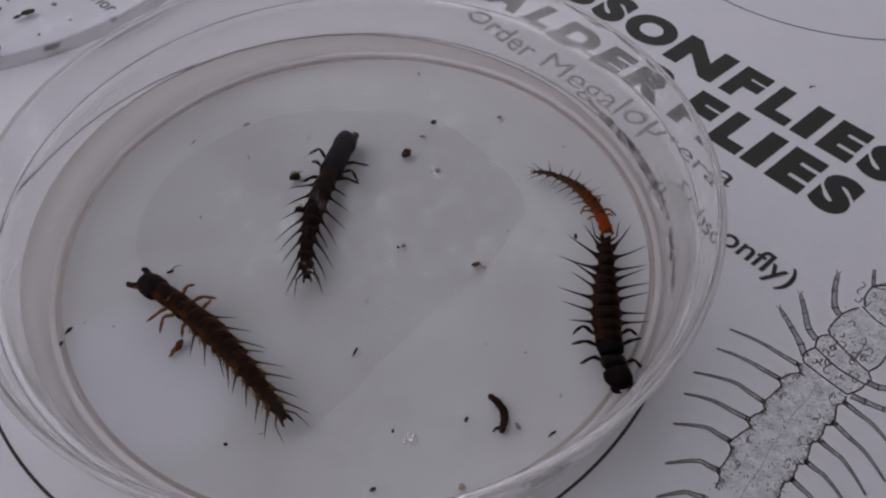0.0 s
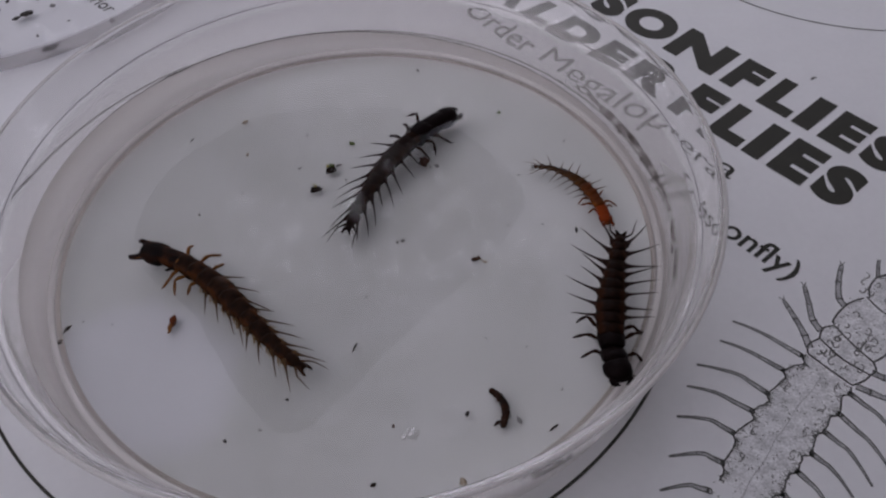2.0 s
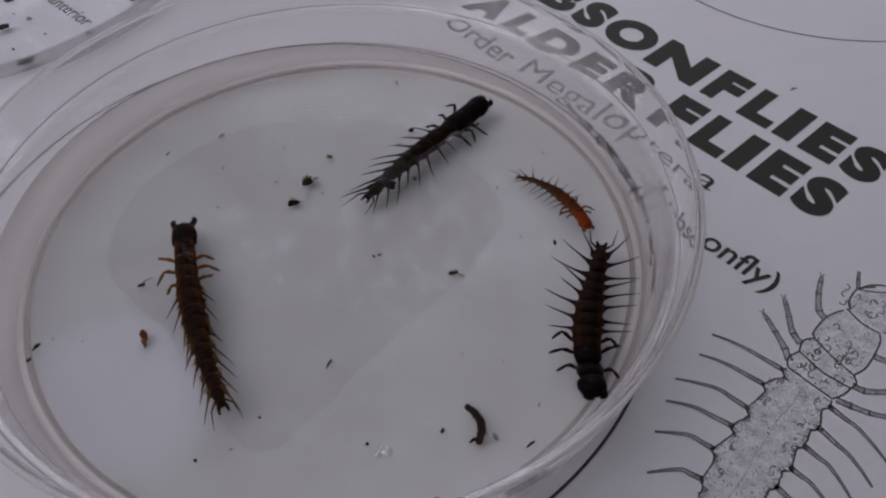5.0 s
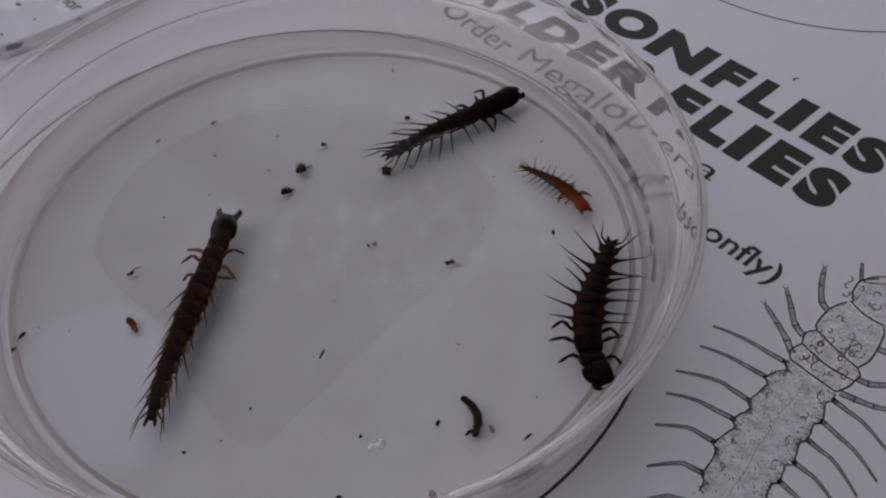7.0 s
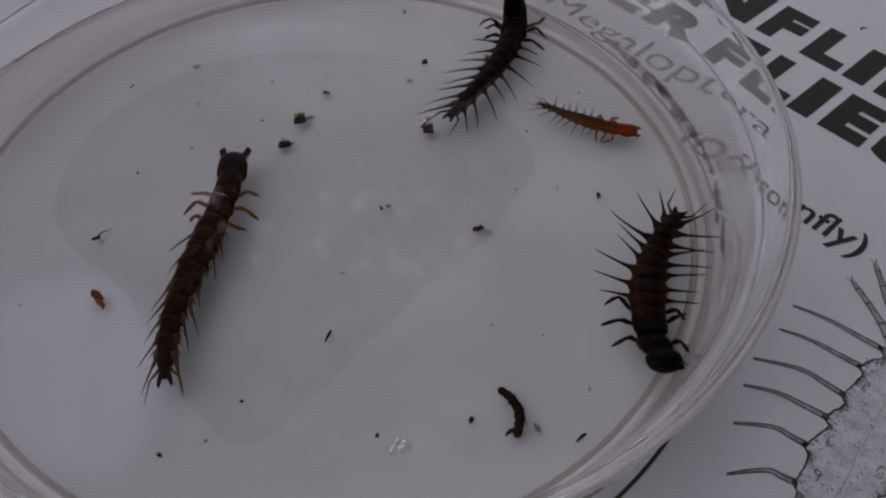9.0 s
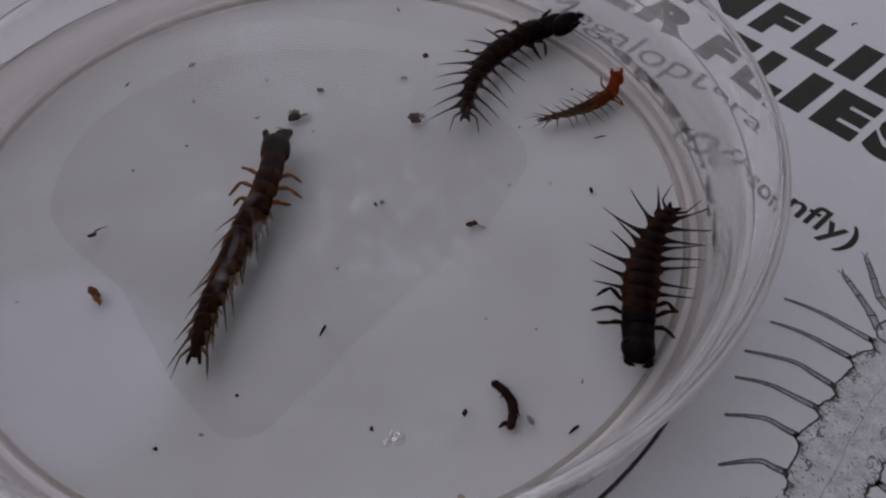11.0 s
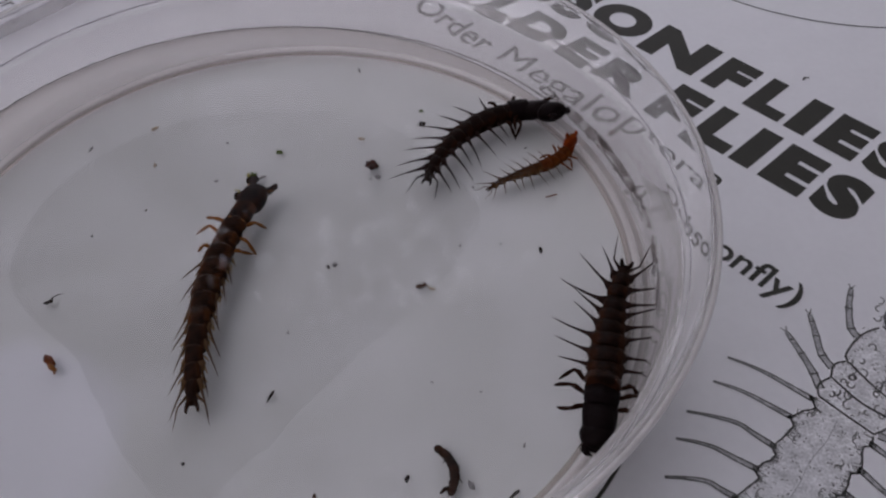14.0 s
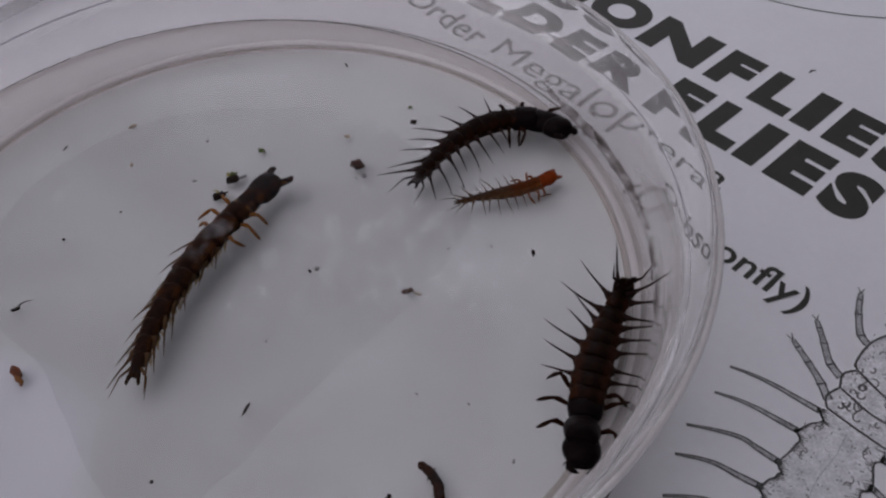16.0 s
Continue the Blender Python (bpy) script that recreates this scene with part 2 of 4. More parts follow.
def cuticle(name, back, flank, rough=0.45, joint=None):
    """Skin with a dark back and paler flanks, mottled, and a little different from segment to segment."""
    m = material(name, back, rough, 0.5, 1300, 0.6, spec=0.04)
    n, l = m.node_tree.nodes, m.node_tree.links
    b = n["Principled BSDF"]
    dark = b.inputs["Base Color"].links[0].from_socket
    tc, sep, side, ramp, info, no, vary, mix, add = (n.new("ShaderNode" + k) for k in ("TexCoord", "SeparateXYZ", "Math", "MapRange", "ObjectInfo", "TexNoise", "Math", "Mix", "Math"))
    no.inputs["Scale"].default_value, no.inputs["Detail"].default_value = 900, 3
    side.operation, vary.operation, add.operation = "ABSOLUTE", "MULTIPLY_ADD", "MULTIPLY"
    ramp.inputs["From Min"].default_value, ramp.inputs["From Max"].default_value = 0.0004, 0.0015
    l.new(tc.outputs["Object"], sep.inputs[0])
    l.new(tc.outputs["Object"], no.inputs["Vector"])
    l.new(sep.outputs["Y"], side.inputs[0])
    l.new(side.outputs[0], ramp.inputs["Value"])
    l.new(info.outputs["Random"], vary.inputs[0])
    vary.inputs[1].default_value, vary.inputs[2].default_value = 0.9, 0.35
    blotch = n.new("ShaderNodeMapRange")
    for key, value in (("From Min", 0.4), ("From Max", 0.62), ("To Min", 0.05), ("To Max", 1.25)):
        blotch.inputs[key].default_value = value
    l.new(no.outputs["Fac"], blotch.inputs["Value"])
    l.new(blotch.outputs[0], add.inputs[0])
    l.new(vary.outputs[0], add.inputs[1])
    both = n.new("ShaderNodeMath")
    both.operation = "MULTIPLY_ADD"
    l.new(ramp.outputs[0], both.inputs[0])
    l.new(add.outputs[0], both.inputs[1])
    glow = n.new("ShaderNodeMath")
    glow.operation = "MULTIPLY"
    glow.inputs[1].default_value = 0.3
    l.new(add.outputs[0], glow.inputs[0])
    l.new(glow.outputs[0], both.inputs[2])
    both.use_clamp = True
    mix.data_type = "RGBA"
    l.new(both.outputs[0], mix.inputs["Factor"])
    l.new(dark, mix.inputs[6])
    mix.inputs[7].default_value = (*flank, 1)
    l.new(mix.outputs[2], b.inputs["Base Color"])
    if joint:
        ends, seam, pale = n.new("ShaderNodeMath"), n.new("ShaderNodeMapRange"), n.new("ShaderNodeMix")
        ends.operation, pale.data_type = "ABSOLUTE", "RGBA"
        l.new(sep.outputs["X"], ends.inputs[0])
        l.new(ends.outputs[0], seam.inputs["Value"])
        seam.inputs["From Min"].default_value, seam.inputs["From Max"].default_value, seam.inputs["To Max"].default_value = 0.0009, 0.0015, 0.06
        l.new(seam.outputs[0], pale.inputs["Factor"])
        l.new(mix.outputs[2], pale.inputs[6])
        pale.inputs[7].default_value = (*joint, 1)
        l.new(pale.outputs[2], b.inputs["Base Color"])
    return m


MOTTLED = cuticle("mottled_brown_cuticle", (0.012, 0.0046, 0.0023), (0.066, 0.021, 0.005), joint=(0.10, 0.038, 0.01))
REDDISH = cuticle("reddish_black_cuticle", (0.006, 0.0035, 0.0035), (0.022, 0.007, 0.0035))
PLATE = cuticle("rust_edged_cuticle", (0.007, 0.0035, 0.003), (0.12, 0.034, 0.007))
SOOTY = cuticle("sooty_brown_cuticle", (0.007, 0.003, 0.0018), (0.025, 0.0078, 0.0028))
HONEY = cuticle("honey_brown_cuticle", (0.026, 0.009, 0.0025), (0.11, 0.041, 0.009))
EMBER = cuticle("ember_orange_cuticle", (0.065, 0.015, 0.003), (0.17, 0.05, 0.009))
GRIT = material("dark_grit", (0.016, 0.009, 0.006), 0.8, 0.6, 2500, 0.6, spec=0.06)
LEAF = material("brown_litter", (0.055, 0.025, 0.012), 0.8, 0.5, 2500, 0.5, spec=0.06)
TAN = material("tan_litter", (0.38, 0.31, 0.23), 0.8, 0.4, 2500, 0.4)
GREY = material("grey_silt", (0.26, 0.25, 0.25), 0.9, 0.3, 2500, 0.4)
GREEN = material("green_alga", (0.085, 0.12, 0.022), 0.8, 0.5, 2500, 0.5, spec=0.06)


# ---- mesh helpers ----
def part(name, bm, mat, parent=None, label="", smooth=True):
    me = bpy.data.meshes.new(name)
    bm.to_mesh(me)
    bm.free()
    me.materials.append(mat)
    if smooth:
        me.polygons.foreach_set("use_smooth", [True] * len(me.polygons))
    ob = new(name, me)
    if parent:
        ob.parent = parent
    if label:
        ob["label"] = label
    return ob


def lathe(profile, n=128, closed=True):
    """Ring mesh from (radius, height) pairs."""
    bm = bmesh.new()
    rings = []
    for r, z in profile:
        rings.append([bm.verts.new((r * math.cos(2 * math.pi * i / n), r * math.sin(2 * math.pi * i / n), z)) for i in range(n)])
    pairs = list(zip(rings, rings[1:])) + ([(rings[-1], rings[0])] if closed else [])
    for a, b in pairs:
        for i in range(n):
            bm.faces.new((a[i], a[(i + 1) % n], b[(i + 1) % n], b[i]))
    return bm


def disc(r, z0, z1, n=128):
    bm = bmesh.new()
    top = [bm.verts.new((r * math.cos(2 * math.pi * i / n), r * math.sin(2 * math.pi * i / n), z1)) for i in range(n)]
    bm.faces.new(top)
    if z0 < z1:
        low = [bm.verts.new((v.co.x, v.co.y, z0)) for v in top]
        bm.faces.new(low[::-1])
        for i in range(n):
            bm.faces.new((low[i], low[(i + 1) % n], top[(i + 1) % n], top[i]))
    return bm


def box(x0, x1, y0, y1, z0, z1, bevel=0.0):
    bm = bmesh.new()
    bmesh.ops.create_cube(bm, size=1.0)
    for v in bm.verts:
        v.co = Vector((x0 if v.co.x < 0 else x1, y0 if v.co.y < 0 else y1, z0 if v.co.z < 0 else z1))
    if bevel:
        bmesh.ops.bevel(bm, geom=bm.edges[:], offset=bevel, segments=2, affect="EDGES")
    return bm


def tube(points, radii, n=8, flat=1.0, bm=None):
    """Closed tapered tube along points; flat squeezes it in height."""
    bm = bm or bmesh.new()
    pts = [Vector(p) for p in points]
    rings = []
    for i, p in enumerate(pts):
        d = (pts[min(i + 1, len(pts) - 1)] - pts[max(i - 1, 0)]).normalized()
        side = d.cross(Vector((0, 0, 1)))
        side = side.normalized() if side.length > 1e-6 else Vector((0, 1, 0))
        up = side.cross(d).normalized()
        rings.append([bm.verts.new(p + radii[i] * (math.cos(2 * math.pi * k / n) * side + flat * math.sin(2 * math.pi * k / n) * up)) for k in range(n)])
    for a, b in zip(rings, rings[1:]):
        for k in range(n):
            bm.faces.new((a[k], a[(k + 1) % n], b[(k + 1) % n], b[k]))
    bm.faces.new(rings[0][::-1])
    bm.faces.new(rings[-1])
    bmesh.ops.recalc_face_normals(bm, faces=bm.faces[:])
    return bm


def stroke(points, widths, z, bm=None):
    """Flat inked line on the sheet."""
    bm = bm or bmesh.new()
    pts = [Vector((p[0], p[1], z)) for p in points]
    left, right = [], []
    for i, p in enumerate(pts):
        d = (pts[min(i + 1, len(pts) - 1)] - pts[max(i - 1, 0)]).normalized()
        s = Vector((-d.y, d.x, 0)) * widths[i] / 2
        left.append(bm.verts.new(p + s))
        right.append(bm.verts.new(p - s))
    for i in range(len(pts) - 1):
        bm.faces.new((right[i], right[i + 1], left[i + 1], left[i]))
    return bm


# ---- unseen shade boards, table, ground and the printed sheet ----
tagged(part("ground", box(-150, 150, -150, 150, -0.78, -0.75), SOIL, smooth=False), "rough green and brown ground round the table", "ground", kind="structure")
tagged(part("table_top", box(-0.6, 0.6, -0.3, 0.7, -0.03, -0.0004, 0.002), WOOD, smooth=False), "brown wooden table top under the paper sheet", "table", kind="structure")


CLOTH = material("dark_boards", (0.03, 0.03, 0.035), 0.9, 0.3, 20, 0.2)
# unseen leaning board, added to darken the near side of the sheet
wall = part("shade_board_south", box(-0.4, 0.4, -0.02, 0.0, 0.0001, 0.30), CLOTH, smooth=False)
wall.matrix_basis = pose(0, -0.100, 0, -7, 0, 25)
tagged(wall, "unseen dark board behind the camera, added to shade the near side", "wall", kind="structure")

# second unseen board, added to darken the sheet's near right corner
wall = part("shade_board_east", box(0.0, 0.02, 0.0, 0.10, 0.0001, 0.20), CLOTH, smooth=False)
wall.matrix_basis = pose(0.074, -0.070, 0, 0, 0, -34)
tagged(wall, "unseen low dark board, added to shade the sheet's near right corner", "wall", kind="structure")

sheet = tagged(new("information_sheet"), "white paper sheet printed with black titles and a larva drawing", "paper sheet")
part("paper", box(-0.19, 0.24, -0.10, 0.20, -0.0003, 0.0), PAPER, sheet, smooth=False)

TXT = -58.6
ALONG, UP = Vector((math.cos(radians(TXT)), math.sin(radians(TXT)), 0)), Vector((-math.sin(radians(TXT)), math.cos(radians(TXT)), 0))
ORIGIN = Vector((0.0592, 0.0345, 0.0))
INK_Z = 0.00005


def glyph_mesh(text, bold):
    """Mesh of a text in the built-in font, lying in the xy plane."""
    cu = bpy.data.curves.new("text", "FONT")
    cu.body, cu.offset, cu.resolution_u = text, bold, 6
    ob = bpy.data.objects.new("text", cu)
    scene.collection.objects.link(ob)
    bpy.context.view_layer.update()
    me = bpy.data.meshes.new_from_object(ob.evaluated_get(bpy.context.evaluated_depsgraph_get()))
    bpy.data.objects.remove(ob)
    bpy.data.curves.remove(cu)
    return me


def printed(name, text, x0, x1, y0, y1, bold=0.0, mat=INK, label="", turn=None, origin=None):
    """A printed word, fitted between x0 and x1 along the lines of text and between y0 and y1 across them, in mm."""
    me = glyph_mesh(text, bold)
    co = np.empty(len(me.vertices) * 3)
    me.vertices.foreach_get("co", co)
    co = co.reshape(-1, 3)
    lo, hi = co.min(0), co.max(0)
    along, up = (ALONG, UP) if turn is None else (Vector((math.cos(radians(turn)), math.sin(radians(turn)), 0)), Vector((-math.sin(radians(turn)), math.cos(radians(turn)), 0)))
    o = ORIGIN if origin is None else Vector(origin)
    for v in me.vertices:
        a = (x0 + (x1 - x0) * (v.co.x - lo[0]) / (hi[0] - lo[0])) * MM
        b = (y0 + (y1 - y0) * (v.co.y - lo[1]) / (hi[1] - lo[1])) * MM
        v.co = o + along * a + up * b + Vector((0, 0, INK_Z))
    me.materials.clear()
    me.materials.append(mat)
    ob = new(name, me)
    ob.parent = sheet
    if label:
        ob["label"] = label
    return ob


# first title line, then the second
for ch, a, b in (("D", -48.8, -40.2), ("O", -39.2, -28.8), ("B", -27.4, -20.0), ("S", -18.9, -12.6), ("O", -11.8, -1.6), ("N", -0.6, 10.2), ("F", 11.9, 17.6),
                 ("L", 19.4, 25.4), ("I", 26.3, 29.6), ("E", 31.1, 37.0), ("S", 38.0, 43.9)):
    printed("title_letter", ch, a + 0.15, b + 0.15, 0.0, 9.1, 0.07 if ch != "I" else 0.0, label="heavy black printed letter")
for ch, a, b in (("A", -35.8, -27.0), ("L", -25.6, -19.4), ("D", -18.4, -9.4), ("E", -7.8, -1.7), ("R", -0.3, 8.6), ("F", 11.0, 16.8),
                 ("L", 18.4, 24.4), ("I", 25.2, 28.4), ("E", 29.9, 36.0), ("S", 37.1, 43.0)):
    printed("title_letter", ch, a - 0.2, b - 0.15, -11.8, -2.4, 0.07 if ch != "I" else 0.0, label="heavy black printed letter")
printed("subtitle", "Order", -33.0, -16.0, -19.4, -15.0, 0.012, label="black printed word")
printed("subtitle", "Megaloptera", -13.4, 27.9, -20.0, -14.5, 0.0, label="black printed word")
printed("caption", "(Dobsonfly)", 19.8, 45.4, -29.9, -24.6, 0.014, label="black printed words in brackets")
printed("caption", "anterior", 0.0, 13.5, 0.0, 2.7, 0.004, THIN_INK, "small grey printed word", -52.0, (-0.0506, 0.0772, 0))


def ring_line(name, cx, cy, r, w, a0=0, a1=360):
    n = 160
    pts = [(cx + r * math.cos(radians(a0 + (a1 - a0) * i / n)), cy + r * math.sin(radians(a0 + (a1 - a0) * i / n))) for i in range(n + 1)]
    return part(name, stroke(pts, [w] * len(pts), INK_Z), INK, sheet, "thin black printed circle", smooth=False)


ring_line("printed_circle", -0.0036, 0.0017, 0.0502, 0.0004)
ring_line("printed_circle", 0.112, 0.0725, 0.0422, 0.0003)

# printed drawing of a larva: x runs from the base of the abdomen to the tail, y to its right side as drawn, in mm
AXIS_O = Vector((0.0569, -0.0328, 0))
AX, AY = Vector((-0.76, -0.65, 0)), Vector((-0.65, 0.76, 0))
rng = random.Random(4)
DOTS = material("dot_ink", (0.27, 0.27, 0.265), 0.6, 0.4, 2500, 0.0, 0.2)
TONE = material("halftone_ink", (0.40, 0.40, 0.41), 0.7, 0.7, 4500, 0.0, 0.2)
WASH = material("drawn_wash", (0.69, 0.69, 0.705), 0.75, 0.32, 3200, 0.0, 0.2)


def on(x, y):
    p = AXIS_O + AX * (x * MM) + AY * (y * MM)
    return (p.x, p.y)


def curve(knots, n=8):
    """Smooth line through a few knots."""
    k = [Vector(p) for p in knots]
    k = [2 * k[0] - k[1]] + k + [2 * k[-1] - k[-2]]
    out = []
    for p0, p1, p2, p3 in zip(k, k[1:], k[2:], k[3:]):
        for i in range(n):
            u = i / n
            out.append(0.5 * (2 * p1 + (p2 - p0) * u + (2 * p0 - 5 * p1 + 4 * p2 - p3) * u * u + (3 * p1 - p0 - 3 * p2 + p3) * u ** 3))
    return [(p.x, p.y) for p in out] + [tuple(knots[-1])]


def ink(name, pts, w0, w1=None, bm=None, rough=0.35):
    """A drawn line, from width w0 to w1, swelling and thinning a little as a pen does."""
    w1 = w0 if w1 is None else w1
    k = len(pts) - 1
    widths = [(w0 + (w1 - w0) * i / k) * (1 + rough * noise.noise(Vector((pts[i][0] * 2.3, pts[i][1] * 2.3, 7)))) * MM for i in range(k + 1)]
    bm = stroke([on(*p) for p in pts], widths, INK_Z, bm)
    return bm if name is None else part(name, bm, DRAWN, sheet, "fine black drawn line", smooth=False)


def wash(pts):
    """A faint grey tone inside a closed outline."""
    bm = bmesh.new()
    bm.faces.new([bm.verts.new((*on(*p), INK_Z * 0.3)) for p in pts])
    bmesh.ops.triangulate(bm, faces=bm.faces[:])
    bmesh.ops.recalc_face_normals(bm, faces=bm.faces[:])
    if bm.faces[0].normal.z < 0:
        bmesh.ops.reverse_faces(bm, faces=bm.faces[:])
    part("drawn_wash", bm, WASH, sheet, "faint grey tone of the drawing", smooth=False)


def limb_lines(name, knots, w0, w1, joints):
    """A drawn limb: two outlines about a middle line, filled grey, with cross lines at its joints."""
    mid = curve(knots)
    k = len(mid) - 1
    sides = ([], [])
    for i, (x, y) in enumerate(mid):
        d = (Vector(mid[min(i + 1, k)]) - Vector(mid[max(i - 1, 0)])).normalized()
        h = 0.5 * (w0 + (w1 - w0) * i / k)
        for j in joints:
            h *= 1 + 0.3 * math.exp(-((i / k - j) / 0.03) ** 2)
        sides[0].append((x - d.y * h, y + d.x * h))
        sides[1].append((x + d.y * h, y - d.x * h))
    part("drawn_shade", stroke([on(*p) for p in mid], [max(w0 + (w1 - w0) * i / k, 0.08) * MM for i in range(k + 1)], INK_Z * 0.6), TONE, sheet, "grey halftone fill", smooth=False)
    for line in sides:
        ink(name, line, 0.19, 0.15)
    for j in joints:
        i = round(j * k)
        ink(name, [sides[0][i], mid[i], sides[1][i]], 0.22)


def fringe(edge, inward, count, length):
    """Short pen strokes that run inward from an edge."""
    bm = bmesh.new()
    for _ in range(count):
        i = rng.randrange(1, len(edge) - 1)
        x, y = edge[i]
        ln, lean = length * rng.uniform(0.3, 1.0), rng.uniform(-0.5, 0.5)
        ink(None, [(x, y), (x + 0.5 * lean * ln, y + 0.5 * inward * ln), (x + lean * ln, y + inward * ln)], rng.uniform(0.1, 0.17), 0.05, bm)
    tagged(part("drawn_fringe", bm, DOTS, sheet, "short pen strokes along the outline", smooth=False), kind="stuff")


# abdomen: scalloped sides, filaments with swollen bases
LEFT = [(0.6, 3.0), (4.1, 3.95), (8.5, 4.05), (12.0, 4.45), (16.15, 4.8), (20.5, 4.05), (24.6, 3.6)]
RIGHT = [(2.1, -4.2), (5.7, -4.3), (9.1, -3.9), (12.8, -3.85), (16.0, -3.5), (19.6, -3.3), (23.4, -3.0)]
LEFT_TIPS = [(0.5, 7.6, 1.2, 12.4), (4.2, 8.1, 5.1, 12.3), (8.3, 8.0, 10.3, 12.9), (12.4, 8.6, 13.9, 12.3), (16.3, 7.6, 18.5, 11.2), (20.9, 6.3, 23.8, 9.3), (25.4, 5.6, 28.2, 8.0)]
RIGHT_TIPS = [(2.8, -7.8, 5.3, -12.5), (6.9, -8.2, 9.2, -11.9), (9.7, -6.9, 12.3, -10.8), (13.1, -6.1, 15.0, -9.6), (16.6, -5.8, 18.4, -8.6), (20.4, -5.4, 22.0, -8.0), (24.0, -5.0, 25.6, -7.4)]
edges = []
for bases, tips, side in ((LEFT, LEFT_TIPS, 1), (RIGHT, RIGHT_TIPS, -1)):
    knots = [(0.1, 2.5) if side > 0 else (1.1, -3.8)]
    for (x, y), (nx, ny) in zip(bases, bases[1:]):
        knots += [(x + 0.1, y - side * 0.15), (x + 0.9, y - side * 0.75), (0.45 * x + 0.55 * nx, 0.45 * y + 0.55 * ny - side * 0.55)]
    edge = curve(knots, 6)
    edge = [(x, y + 0.13 * noise.noise(Vector((x * 1.7, side * 5.0, 0)))) for x, y in edge]
    edges.append(edge)
    ink("drawn_outline", edge, 0.2, None, None, 0.7)
    fringe(edge, -side, 120, 0.9)
    for (x, y), (mx, my, tx, ty) in zip(bases, tips):
        limb_lines("drawn_filament", [(x, y - side * 0.1), (0.45 * x + 0.55 * mx, 0.5 * y + 0.5 * my), (mx, my), (0.5 * mx + 0.5 * tx - 0.15, 0.5 * my + 0.5 * ty), (tx, ty)], 0.62, 0.16, ())
        ink("drawn_filament", [(x + 0.34 * math.cos(1.3 * q + x), y - side * 0.1 + 0.3 * math.sin(1.1 * q)) for q in range(9)], 0.24, 0.14, None, 0.8)
wash(edges[0] + edges[1][::-1])

# thorax plates and head: left side, right side, then the seam to the next plate
META = curve([(-0.2, 2.5), (-1.6, 3.0), (-3.4, 2.3)]), curve([(0.8, -3.8), (-0.8, -4.7), (-2.1, -5.0)])
MESO = curve([(-3.4, 2.3), (-5.2, 2.6), (-6.6, 1.6)]), curve([(-2.1, -5.0), (-3.2, -5.3), (-4.2, -4.6)])
PRO = curve([(-6.6, 1.6), (-7.4, 2.05), (-10.1, 1.85), (-12.0, 1.2), (-13.4, 0.3)]), curve([(-4.2, -4.6), (-6.4, -5.4), (-9.9, -5.5), (-11.6, -5.3), (-12.4, -4.9)])
HEAD = curve([(-14.0, -0.3), (-15.4, 0.3), (-16.8, 0.4), (-18.3, 0.1), (-20.0, -1.6)]), curve([(-13.0, -5.2), (-14.4, -6.4), (-16.6, -6.5), (-18.6, -5.2), (-20.0, -3.0)])
SEAMS = curve([(-0.2, 2.5), (0.35, -0.8), (0.8, -3.8)]), curve([(-3.4, 2.3), (-2.2, -1.4), (-2.1, -5.0)]), curve([(-6.6, 1.6), (-5.2, -1.5), (-4.2, -4.6)]), curve([(-13.9, 0.1), (-12.8, -2.4), (-12.6, -5.0)])
for left, right in (META, MESO, PRO, HEAD):
    ink("drawn_outline", left, 0.24)
    ink("drawn_outline", right, 0.24)
    wash(left + right[::-1])
for seam in SEAMS:
    ink("drawn_outline", seam, 0.24)
    fringe(seam, 0.5, 26, 0.5)
# the jaws and a feeler at the head's front
ink("drawn_outline", curve([(-18.4, 0.0), (-19.9, -1.0), (-21.0, -2.6), (-20.8, -4.2)]), 0.26)
ink("drawn_outline", curve([(-18.2, 0.0), (-18.9, -1.6), (-20.0, -3.2)]), 0.2)
limb_lines("drawn_feeler", [(-18.2, 0.15), (-19.8, 0.75), (-21.3, 1.2)], 0.42, 0.3, (0.5,))
# jointed legs
for knots in (((-1.2, 2.7), (-2.85, 4.2), (-4.6, 6.35), (-6.2, 8.5)), ((-4.6, 2.6), (-5.8, 4.3), (-8.1, 5.85), (-10.3, 7.4)), ((-10.5, 1.8), (-11.5, 3.0), (-14.4, 4.2), (-17.1, 4.9)),
              ((0.6, -4.2), (0.3, -6.2), (-0.2, -8.4), (-1.4, -11.0)), ((-2.6, -5.0), (-2.9, -6.7), (-4.5, -9.0), (-5.6, -11.2)), ((-8.6, -5.6), (-9.0, -7.4), (-10.6, -9.6), (-12.4, -11.0))):
    limb_lines("drawn_leg", knots, 0.85, 0.45, (0.3, 0.62, 0.86))
    (px, py), (tx, ty) = knots[-2], knots[-1]
    d = Vector((tx - px, ty - py)).normalized()
    for turn in (0.45, -0.45):
        ink("drawn_leg", [(tx, ty), (tx + 0.8 * (d.x - turn * d.y), ty + 0.8 * (d.y + turn * d.x))], 0.2, 0.1)
